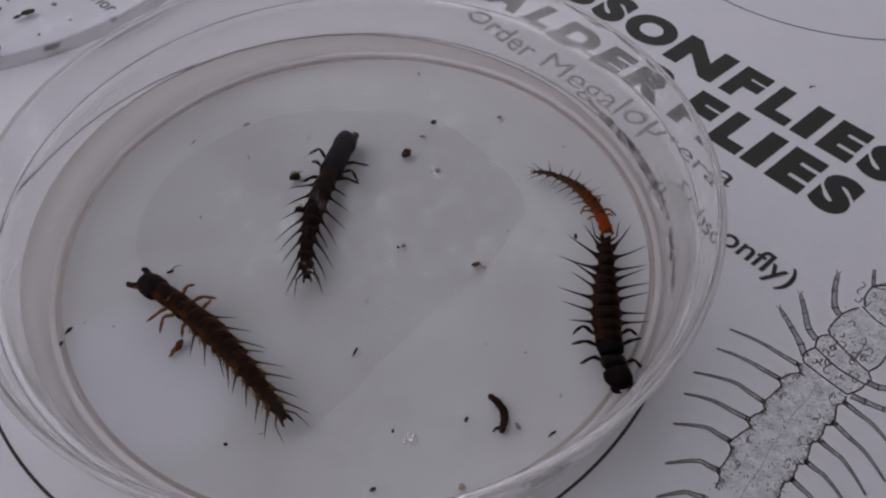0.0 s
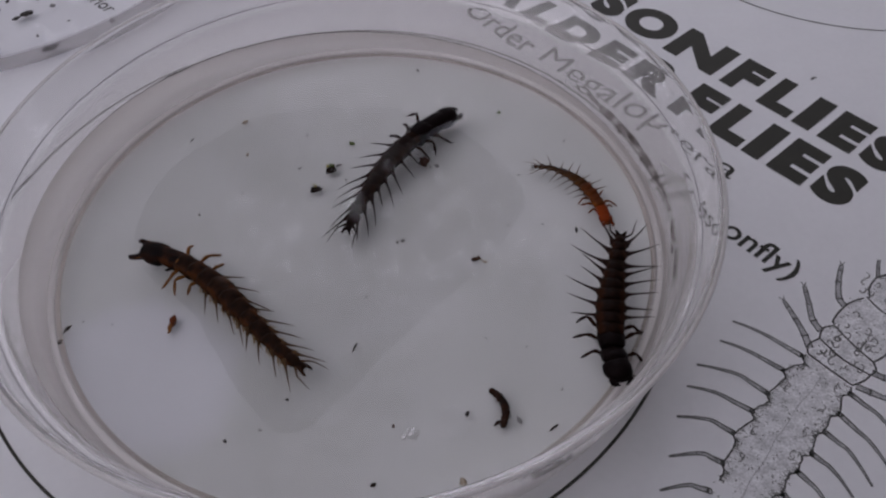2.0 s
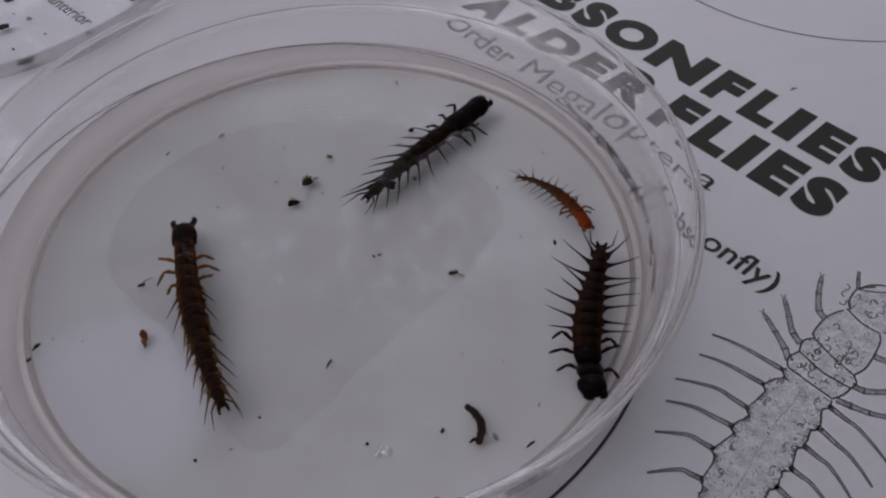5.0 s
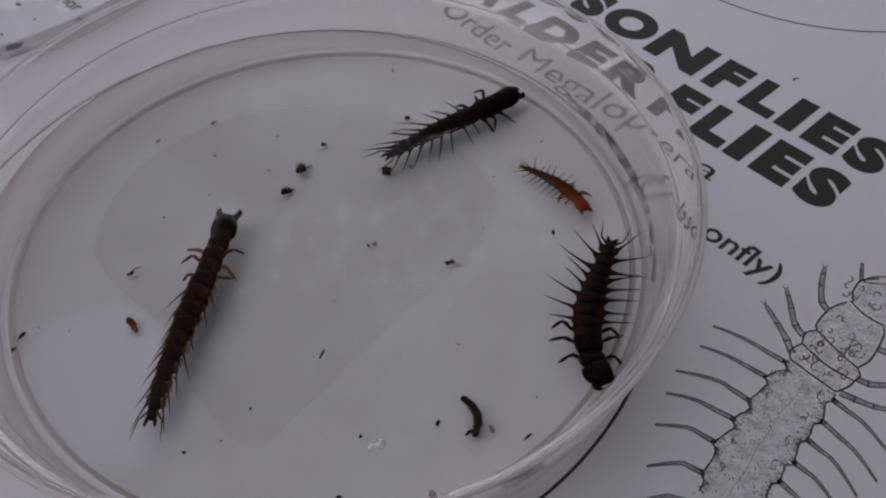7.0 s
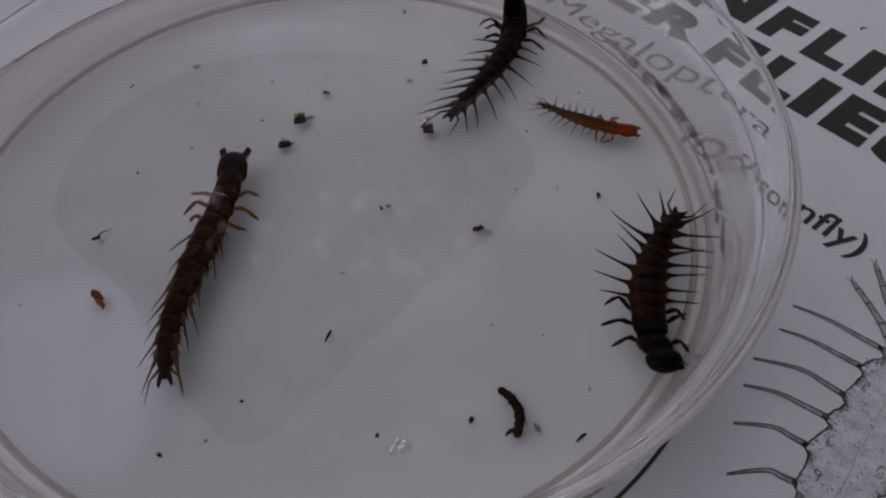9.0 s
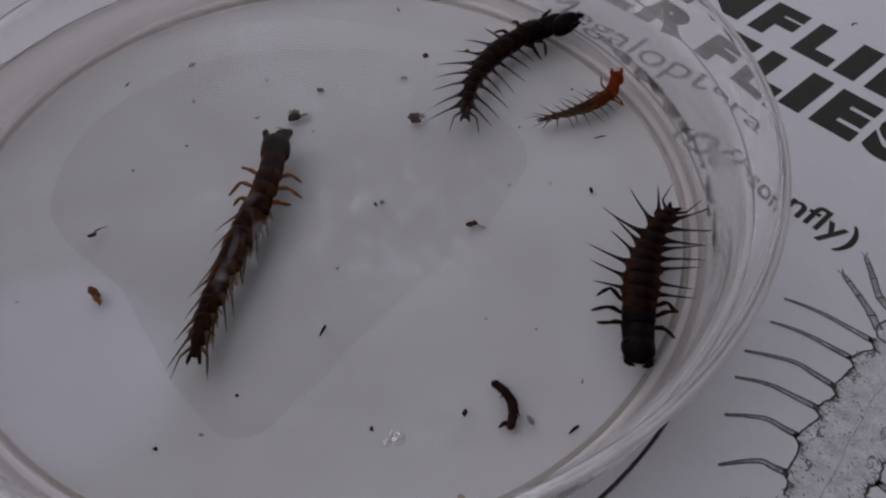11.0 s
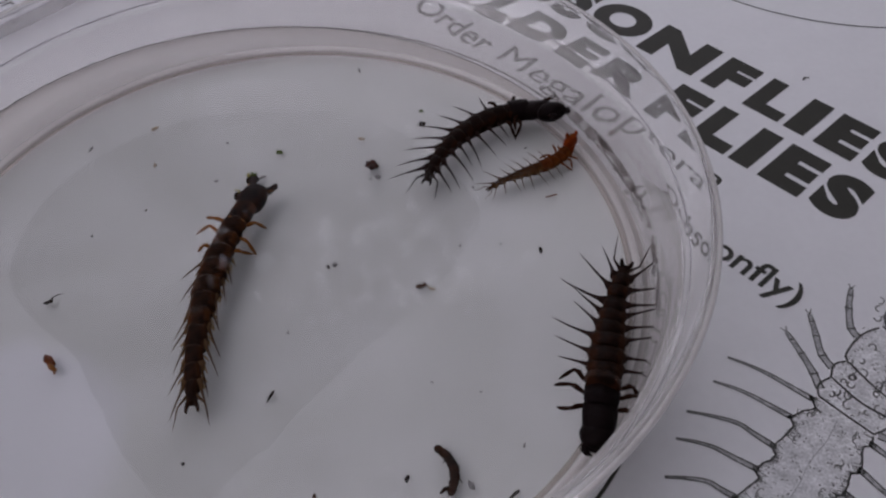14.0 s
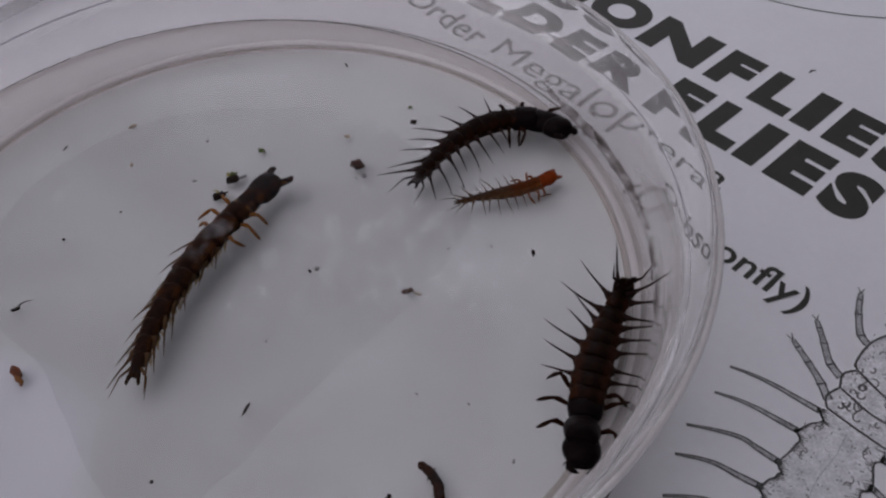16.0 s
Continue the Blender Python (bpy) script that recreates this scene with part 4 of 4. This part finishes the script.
STILL_2 = [
    (-38.2, -9.0, .35, GREY), (-34.3, -10.2, .25, GREY), (-41.0, -12.0, .7, GRIT), (-11.6, -26.0, .42, GRIT), (-19.3, -30.3, .45, GRIT), (-15.1, -29.6, .3, GREY), (-0.1, -11.9, .4, GREY),
    (0.9, -32.0, .45, LEAF), (14.6, -21.6, .25, GREY), (19.5, -23.8, .35, GREY), (10.1, -32.0, .6, GRIT), (16.1, -34.0, .6, GREY), (7.9, -40.6, 1.1, TAN), (-2.3, -39.0, .6, GRIT),
    (22.4, -30.8, .3, GREY), (6.3, 34.3, .3, GREY), (-27.3, -2.1, .55, GRIT), (34.6, 13.1, .28, GRIT), (26.8, -3.6, .25, GRIT)]
for i, (x, y, size, mat) in enumerate(STILL + STILL_2):
    what = {"dark_grit": "tiny black grain", "tan_litter": "pale tan plant crumb", "green_alga": "tiny green plant crumb", "brown_litter": "small brown plant crumb", "grey_silt": "faint grey silt flake"}[mat.name]
    crumb("crumb", x, y, size, mat, what + " on the dish floor", i, 1.0 + 0.5 * (i % 3), 47 * i)
for x, y, size, long, turn, mat in ((-2.5, -19.8, 0.35, 5.5, 58, GRIT), (20.0, -35.7, 0.4, 4.0, 30, GRIT), (-40.1, -9.9, 0.6, 2.4, 55, GRIT), (14.3, 35.4, 0.35, 4.0, 100, GRIT),
                                    (-24.5, 24.8, 0.3, 4.0, 60, GRIT), (-2.4, 43.0, 0.6, 4.0, 0, LEAF), (17.0, -8.9, 0.4, 3.0, -35, TAN)):
    crumb("fibre", x, y, size, mat, "short dark plant fibre on the dish floor", int(x), long, turn)
crumb("fibre", 35.4, 3.3, 0.3, RUST, "thin amber fibre on the dish floor", 8, 7.0, 8)
crumb("litter_flake", 15.9, -8.4, 0.9, LEAF, "curled brown leaf flake on the dish floor", 3, 1.7, 20)
DARKLEAF = material("dark_wet_litter", (0.04, 0.011, 0.005), 0.6, 0.8, 2500, 0.6, spec=0.06)
STRAW = material("straw_moss", (0.3, 0.26, 0.09), 0.8, 0.4, 2500, 0.4, spec=0.06)
WET = material("wet_rust_litter", (0.12, 0.03, 0.008), 0.5, 0.6, 2500, 0.5, spec=0.06)
sprigs = []
for x, y, size, k in ((0.95, 18.9, 1.2, 1), (25.8, 21.8, 0.9, 2)):
    rnd = random.Random(k)
    thing = tagged(new("sprig"), "tiny green sprig of moss on the dish floor", "debris", "litter in the dish")
    sprigs.append(thing)
    x, y = drop_on_sight(x, y)
    thing.location = (x * MM, y * MM, FLOOR_Z)
    for i in range(8):
        a, u = i * 0.8 + rnd.uniform(-0.3, 0.3), size * rnd.uniform(0.35, 0.6) * MM
        part("leaflet", tube([(0, 0, 0.12 * MM), (0.5 * u * math.cos(a), 0.5 * u * math.sin(a), rnd.uniform(0.1, 0.3) * MM), (u * math.cos(a), u * math.sin(a), 0.1 * MM)], [0.12 * size * MM, 0.14 * size * MM, 0.03 * MM], 6, 0.6), GREEN, thing)
moved = {
    "chunk": crumb("litter_lump", 9.3, 15.6, 1.8, DARKLEAF, "brown lump of plant litter pushed by a larva", 5, 1.2, 30),
    "black": crumb("litter_lump", -2.7, 13.4, 1.7, GRIT, "black lump of litter with a green tuft", 9, 1.2, 10),
    "grain": crumb("litter_lump", -5.2, 9.4, 1.4, GRIT, "black flat grain of litter", 12, 1.5, -10),
    "ball": crumb("litter_lump", 14.8, 22.4, 1.0, GRIT, "round black grain caught on a larva's filament", 19, 1.1, 0),
    "seed": crumb("litter_lump", -26.0, -11.2, 1.2, WET, "twisted rusty brown plant scrap", 15, 1.8, 60),
}

def tail(ob, pts, r, mat, label):
    """A thin bent strand on a lump, in mm about its middle."""
    part("strand", tube([(x * MM, y * MM, z * MM) for x, y, z in pts], [r * MM * k for k in (1.0, 0.9, 0.7, 0.3)], 6, 0.5), mat, ob, label)


tail(moved["seed"], [(-0.3, 0.1, 0), (-1.0, 0.25, 0.1), (-1.5, 0.1, 0), (-1.9, 0.35, 0)], 0.36, AMBER, "twisted amber end")
for k, (x, y) in enumerate(((0.0, 0.6), (-0.5, 0.7), (0.4, 0.8), (-0.2, 1.0), (0.8, 0.3))):
    tail(moved["black"], [(0.3 * x, 0.2, 0.2), (0.7 * x, 0.6 * y, 0.5), (x, y, 0.5), (1.2 * x, 1.2 * y, 0.3)], 0.2, (GREEN, STRAW)[k % 2], "yellow-green tuft")
tail(moved["grain"], [(0.0, 0.1, 0.1), (0.2, 0.5, 0.4), (0.0, 0.8, 0.4), (-0.3, 0.9, 0.3)], 0.16, STRAW, "pale tuft")
tail(moved["grain"], [(0.2, -0.1, 0), (0.8, -0.2, 0.1), (1.1, -0.1, 0), (1.4, -0.2, 0)], 0.18, GRIT, "thin dark strand")
hook = crumb("litter_flake", -26.9, -2.0, 0.6, GRIT, "black grain with a thin bent tail on the dish floor", 77, 1.2, 10)
tail(hook, [(0.1, 0.1, 0), (0.3, 0.55, 0), (0.9, 0.7, 0), (1.6, 0.6, 0)], 0.13, GRIT, "thin dark strand")

crumb("stain_scrap", 43.4, -12.6, 0.8, GRIT, "dark smear of silt against the dish wall", 71, 2.8, 70, 2.4 * MM)
crumb("stain_scrap", 42.6, -16.0, 0.35, GREY, "grey smear of silt against the dish wall", 73, 5.0, 85, 3.0 * MM)

# bubbles on the water
for x, y, r in ((8.1, -34.2, 2.6), (3.05, -35.0, 0.8), (2.0, -35.2, 0.5), (2.6, -34.4, 0.4)):
    bm = bmesh.new()
    bmesh.ops.create_uvsphere(bm, u_segments=32, v_segments=16, radius=r * MM)
    bmesh.ops.delete(bm, geom=[v for v in bm.verts if v.co.z < -1e-6], context="VERTS")
    for v in bm.verts:
        v.co.z *= 0.2 if r > 1 else 0.8
    ob = part("bubble", bm, FILM if r > 1 else GLINT)
    ob.location = (x * MM, y * MM, (water_level(x, y) + 0.15) * MM)
    tagged(ob, "clear air bubble floating on the water", "bubble", "bubbles on the water")

# grains in the other dish, the haze over it put into their paler colours
HAZED = material("hazed_wet_grit", (0.06, 0.055, 0.05), 0.8, 0.5, 2500, 0.5, spec=0.06)
MOSSY = material("hazed_green_scrap", (0.09, 0.12, 0.06), 0.8, 0.5, 2500, 0.5, spec=0.06)
LOW = FLOOR_Z + 0.01 * MM
crumb("litter_lump", -50.9, 55.2, 1.7, HAZED, "dark plant scrap against the wall of the other dish", 40, 1.9, 28, LOW + 0.3 * MM)
crumb("litter_lump", -57.2, 68.0, 1.8, HAZED, "dark wet grain in the other dish", 42, 1.6, 15, LOW)
crumb("litter_lump", -59.1, 67.0, 1.2, HAZED, "dark wet grain in the other dish", 43, 1.4, 30, LOW)
crumb("litter_flake", -57.6, 77.6, 0.9, HAZED, "dark plant scrap in the other dish", 44, 2.8, 10, LOW)
crumb("leaf_scrap", -62.0, 78.4, 1.6, MOSSY, "green leaf scrap in the other dish", 45, 2.6, -25, LOW)
for i, (x, y, size, mat) in enumerate(((-52.6, 70.1, 1.1, GREY), (-61.8, 73.4, .7, HAZED), (-54.2, 60.5, .5, HAZED), (-40.6, 62.6, 1.2, GREY), (-33.0, 73.0, 1.2, LEAF), (-60.8, 57.2, .7, GREY),
                                       (-60.0, 54.6, .6, HAZED), (-64.5, 66.0, .8, HAZED), (-63.0, 70.5, .6, LEAF), (-56.0, 72.8, .5, GREY), (-66.0, 60.5, .7, GREY), (-49.0, 64.5, .4, GREY), (-62.5, 62.5, 1.4, GREY))):
    crumb("crumb", x, y, size, mat, "dark wet grain in the other dish", 60 + i, 1.0 + 0.6 * (i % 3), 53 * i, LOW)


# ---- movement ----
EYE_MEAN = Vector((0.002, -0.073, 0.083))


def body_points(x, y, turn, length, b1, b2, b3, height):
    """Places along the body from jaws to tail; past the wall they rise along the sight line to the camera, to keep its
    view.
    """
    n = 60
    heads = []
    for i in range(n + 1):
        s = i / n - 0.5
        heads.append(radians(turn + b1 * s + b2 * s * s + b3 * s ** 3))
    px, py = [0.0], [0.0]
    for i in range(n):
        a = (heads[i] + heads[i + 1]) / 2
        px.append(px[-1] + math.cos(a) * length / n)
        py.append(py[-1] + math.sin(a) * length / n)
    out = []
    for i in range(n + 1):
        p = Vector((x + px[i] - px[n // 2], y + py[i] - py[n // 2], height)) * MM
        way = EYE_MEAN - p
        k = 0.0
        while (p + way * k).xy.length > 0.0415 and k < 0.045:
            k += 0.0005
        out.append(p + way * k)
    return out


def crawl(animal, height, rows, stride=10.0, sway=3.0, spread=((0, 0), (16, 0))):
    """Key a larva, its segments and limbs: seconds, middle in mm, turn, length, three bends in degrees."""
    thing, segments, limbs = animal
    whole, parts = [], [[] for _ in segments]
    for t, x, y, turn, length, b1, b2, b3 in rows:
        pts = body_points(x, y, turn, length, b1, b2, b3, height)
        base = pose(x * MM, y * MM, height * MM, 0, 0, turn + 180)
        whole.append((t, base))
        back = base.inverted()
        for k, (seg, s) in enumerate(segments):
            i = round(s * 60)
            ahead = (pts[max(i - 3, 0)] - pts[min(i + 3, 60)]).normalized()
            side = Vector((0, 0, 1)).cross(ahead).normalized()
            m = Matrix((ahead, side, ahead.cross(side))).transposed().to_4x4()
            m.translation = pts[i]
            parts[k].append((t, back @ m))
    walk(thing, whole)
    for (seg, s), r in zip(segments, parts):
        walk(seg, r)
    for limb, side, k in limbs:
        x, y, z = limb.location
        phase = 2.1 * k + (math.pi if side > 0 else 0.0)
        far, pace = (stride, 5.3) if k < 3 else (sway, 2.3)
        times = [0.25 * i for i in range(65)]
        opened = np.interp(times, [a for a, b in spread], [b for a, b in spread]) if k >= 3 else [0.0] * 65
        walk(limb, [(t, pose(x, y, z, 0, 0, side * (far * math.sin(pace * t + phase) - float(o)))) for t, o in zip(times, opened)])


def drift(ob, rows):
    z, turn = ob.location.z, math.degrees(ob.matrix_basis.to_euler().z)
    walk(ob, [(t, pose(drop_on_sight(x, y)[0] * MM, drop_on_sight(x, y)[1] * MM, z, 0, 0, turn + a)) for t, x, y, a in rows])


def motions():
    crawl(brown_larva, 3.1, [
        (0, -20.2, -15.4, -54, 32.3, -23, 15, -2),
        (0.5, -20.6, -14.1, -54, 33.4, 18, 89, -4),
        (1, -20.6, -12, -53, 33.3, 18, 58, -2),
        (1.5, -18.5, -10.7, -58, 33.1, -39, 143, -1),
        (2, -18.7, -9.5, -55, 33.6, -30, 98, 6),
        (2.5, -19.7, -9.1, -53, 32.6, 8, 33, 0),
        (3, -19.1, -9.2, -58, 32, -6, 24, 0),
        (3.5, -19.7, -8.7, -60, 33.5, 7, -1, 0),
        (4, -19.4, -8.7, -63, 33.3, 16, -21, 0),
    ] + [
        (6.5, -19.9, -10.1, -107, 32.7, 12, 42, 0),
        (7, -18.3, -10.5, -109, 33.4, 3, 30, 0),
        (7.5, -19.9, -10.2, -110, 32.1, 25, -9, 3),
        (8, -19.1, -10.5, -111, 32.8, 10, 39, 0),
        (8.5, -17.9, -9.5, -111, 32.1, 18, 64, -2),
        (9, -15.3, -7.7, -111, 32.1, 7, 90, -1),
    ] + [
        (11.5, -9.7, -6.3, -114, 33.6, -7, 69, 1),
        (12, -10.5, -6.7, -111, 33, 49, 3, 18),
        (12.5, -8.3, -5.5, -104, 33, 13, 43, -1),
        (13, -7.2, -4.6, -103, 32.8, 5, 68, -2),
        (13.5, -6.8, -5, -100, 32.1, 5, 7, 0),
        (14, -8.3, -3.9, -105, 33.8, 37, -17, 8),
        (14.5, -7.1, -3, -101, 31, -11, -131, 11),
        (15, -8.3, -1.1, -114, 33, 38, -42, 1),
        (15.5, -6.7, -0.2, -120, 31.7, 10, 22, 0),
        (16, -7.2, -0.2, -123, 32.4, 39, 15, -4),
    ], stride=14.0, spread=((0, 14), (2, 10), (4, 4), (6.5, -2), (16, -3)))
    crawl(slim_larva, 3.0, [
        (0, -5.2, 7, -110, 30.5, 28, 35, 1),
        (0.5, -1.5, 10, -110, 30.5, 38, -47, 0),
        (1, 2, 10.8, -118, 31.2, 13, 3, 0),
        (1.5, 4.3, 12.4, -122, 31.4, 46, -72, 7),
        (2, 6.6, 12.4, -130, 31.4, 45, -38, 3),
        (2.5, 7.3, 11.6, -139, 31.7, 42, 15, 1),
        (3, 8.7, 11.2, -138, 31.1, 21, 31, -2),
        (3.5, 11.8, 13.3, -142, 29.7, 3, 48, -1),
        (4, 13.1, 14.6, -141, 29.9, 14, 28, 0),
    ] + [
        (6.5, 21.7, 19.1, -152, 27.6, -10, 29, 0),
        (7, 21.9, 18.4, -156, 25.7, 2, 16, 0),
        (7.5, 23.8, 17.4, -153, 28, -67, 131, -8),
        (8, 24.1, 18.3, -144, 28.9, -69, 49, -24),
        (8.5, 24.8, 17.8, -140, 29.1, -100, 58, -57),
        (9, 25.7, 20.6, -124, 29.6, -50, 59, 4),
    ] + [
        (11.5, 25.9, 20.7, -152, 28.3, 83, -5, 36),
        (12, 28.1, 20, -165, 27, 79, 48, 8),
        (12.5, 28.8, 19, -159, 27.2, 75, -28, 29),
        (13, 28.8, 17.8, -155, 27.6, 89, -34, 87),
        (13.5, 29.1, 18.2, -154, 28.7, 96, -119, 230),
        (14, 28.9, 17.6, -153, 27.4, 93, -75, 101),
        (14.5, 29.9, 17, -162, 29, 119, -111, 112),
        (15, 29.9, 16.4, -162, 28.2, 110, -107, 138),
        (15.5, 30.1, 16.3, -163, 27.7, 111, -100, 102),
        (16, 29.9, 15.9, -159, 27.4, 121, -153, 48),
    ], spread=((0, -4), (4, 0), (6.5, 8), (9, 12), (11.5, 22), (16, 22)))
    crawl(stout_larva, 3.2, [
        (0, 31.3, -20, 75, 25.6, -22, 46, 0),
        (0.5, 31.2, -20, 75, 25.1, -23, 55, 1),
        (1, 31.3, -20.2, 74, 25.2, -23, 57, 1),
        (1.5, 31.5, -20.1, 72, 25.4, -23, 71, 0),
        (2, 31.7, -20.3, 69, 25.3, -29, 53, -1),
        (2.5, 31.4, -20.1, 72, 25.5, -43, 24, -6),
        (3, 31.6, -20.4, 70, 25.1, -36, 34, -2),
        (3.5, 31.7, -20.2, 68, 25.6, -34, 49, -1),
        (4, 31.8, -20.2, 68, 25.9, -30, 56, 0),
    ] + [
        (6.5, 31.6, -20.2, 65, 25.3, -36, 82, -2),
        (7, 32, -20.3, 64, 24.5, -51, 88, -6),
        (7.5, 33, -19.9, 61, 24.1, -69, 105, -19),
        (8, 32.1, -20.1, 60, 23.3, -88, 162, -98),
        (8.5, 32.3, -19.7, 60, 22.6, -93, 128, -54),
        (9, 31.8, -20.5, 65, 23.6, -58, 18, 0),
    ] + [
        (11.5, 32, -20.5, 63, 23, -34, -45, -1),
        (12, 30.9, -17.6, 68, 24.2, -95, -97, -108),
        (12.5, 30.9, -17.9, 72, 25.4, -112, -78, -99),
        (13, 32.2, -20.5, 70, 24.3, -57, -57, -13),
        (13.5, 33.1, -21.8, 65, 24.9, -22, -15, -1),
        (14, 33.8, -22.5, 65, 25.7, -11, -19, 0),
        (14.5, 33.9, -22.6, 61, 26.1, -17, 0, 0),
        (15, 33.9, -22.6, 60, 26.4, -18, 4, 0),
        (15.5, 34, -22.6, 59, 25.4, -18, 6, 0),
        (16, 33.1, -22.5, 58, 24.8, -27, 28, 0),
    ], stride=6.0)
    crawl(orange_larva, 2.2, [
        (0, 34.6, 2.1, 114, 18.4, 85, 58, 11),
        (0.5, 34.6, 2.2, 113, 17.7, 81, 52, 29),
        (1, 34.7, 2.3, 112, 18.4, 91, 96, 11),
        (1.5, 34.9, 2, 114, 18, 88, 52, 18),
        (2, 34.6, 2.2, 114, 17.9, 87, 70, -6),
        (2.5, 34.8, 2.3, 118, 18.1, 84, 51, -2),
        (3, 35, 2.4, 119, 18.2, 86, 48, 12),
        (3.5, 35, 2.8, 116, 18.7, 90, 82, 16),
        (4, 34.8, 2.5, 116, 18, 81, 87, 1),
    ] + [
        (6.5, 34.5, 2.8, 125, 13.2, 44, -57, 14),
        (7, 34.5, 2.8, 126, 13.2, 45, -47, 7),
        (7.5, 33.8, 4.2, 130, 12, 56, -98, 2),
        (8, 33.2, 4.8, 139, 12.8, 55, -223, -24),
        (8.5, 32.9, 6.3, 141, 14.1, -32, 29, 9),
        (9, 33.4, 6.6, 144, 13.5, -27, 17, 1),
    ] + [
        (11.5, 36.8, 9.6, 215, 17.5, -70, 75, 2),
        (12, 37.5, 10.3, 219, 18.7, -58, 73, 3),
        (12.5, 37.3, 10.2, 216, 19, -56, 101, 9),
        (13, 37, 8.9, 216, 17.3, -62, 88, 8),
        (13.5, 36.4, 8.2, 208, 17.6, -76, 98, 6),
        (14, 35.3, 8.1, 198, 17.4, -50, 168, 15),
        (14.5, 31.5, 5.8, 179, 14.7, -22, 144, 12),
        (15, 31.3, 4.6, 181, 14.8, -22, 133, 7),
        (15.5, 31.2, 4.3, 185, 14.1, -20, 54, 3),
        (16, 31, 4.1, 186, 13.8, -24, 52, 0),
    ])
    drift(moved["chunk"], [(0, 9.3, 15.6, 0), (1, 9.4, 15.8, 0), (1.5, 11.1, 16.1, 20), (2, 11.7, 12.2, 40), (3, 9.0, 9.5, 60), (4, 9.4, 9.9, 60), (8.5, 10.4, 10.9, 60),
                            (9, 13.1, 9.2, 80), (11.5, 12.4, 12.0, 100), (12, 13.1, 13.4, 110), (16, 13.0, 13.2, 110)])
    drift(moved["black"], [(0, -8.5, 13.4, 0), (0.5, -3.6, 15.0, 0), (1, -2.5, 12.6, 20), (2, -2.7, 13.2, 20), (16, -2.7, 13.8, 20)])
    drift(moved["grain"], [(0, -8.2, 6.5, 0), (0.5, -6.9, 8.5, 0), (1, -6.4, 9.3, 10), (2, -5.5, 9.5, 20), (9, -5.1, 9.5, 20), (11.5, -4.6, 11.2, 40), (16, -4.6, 11.2, 40)])
    drift(moved["ball"], [(0, 14.8, 22.4, 0), (7.5, 14.9, 22.5, 0), (9, 15.2, 23.0, 20), (11.5, 17.3, 24.1, 40), (12, 20.0, 25.0, 60), (13.5, 21.3, 21.2, 80), (14, 21.4, 20.8, 80), (16, 21.7, 20.4, 90)])
    drift(sprigs[1], [(0, 25.8, 21.8, 0), (6.5, 25.7, 21.9, 0), (9, 24.0, 22.8, 20), (11.5, 22.2, 23.9, 40), (16, 21.8, 23.7, 50)])
    drift(moved["seed"], [(0, -25.4, -15.1, 0), (0.5, -25.9, -12.6, 20), (1, -26.1, -11.6, 20), (4, -26.1, -11.4, 30), (6.5, -26.3, -10.6, 60), (16, -25.7, -10.9, 60)])


motions()
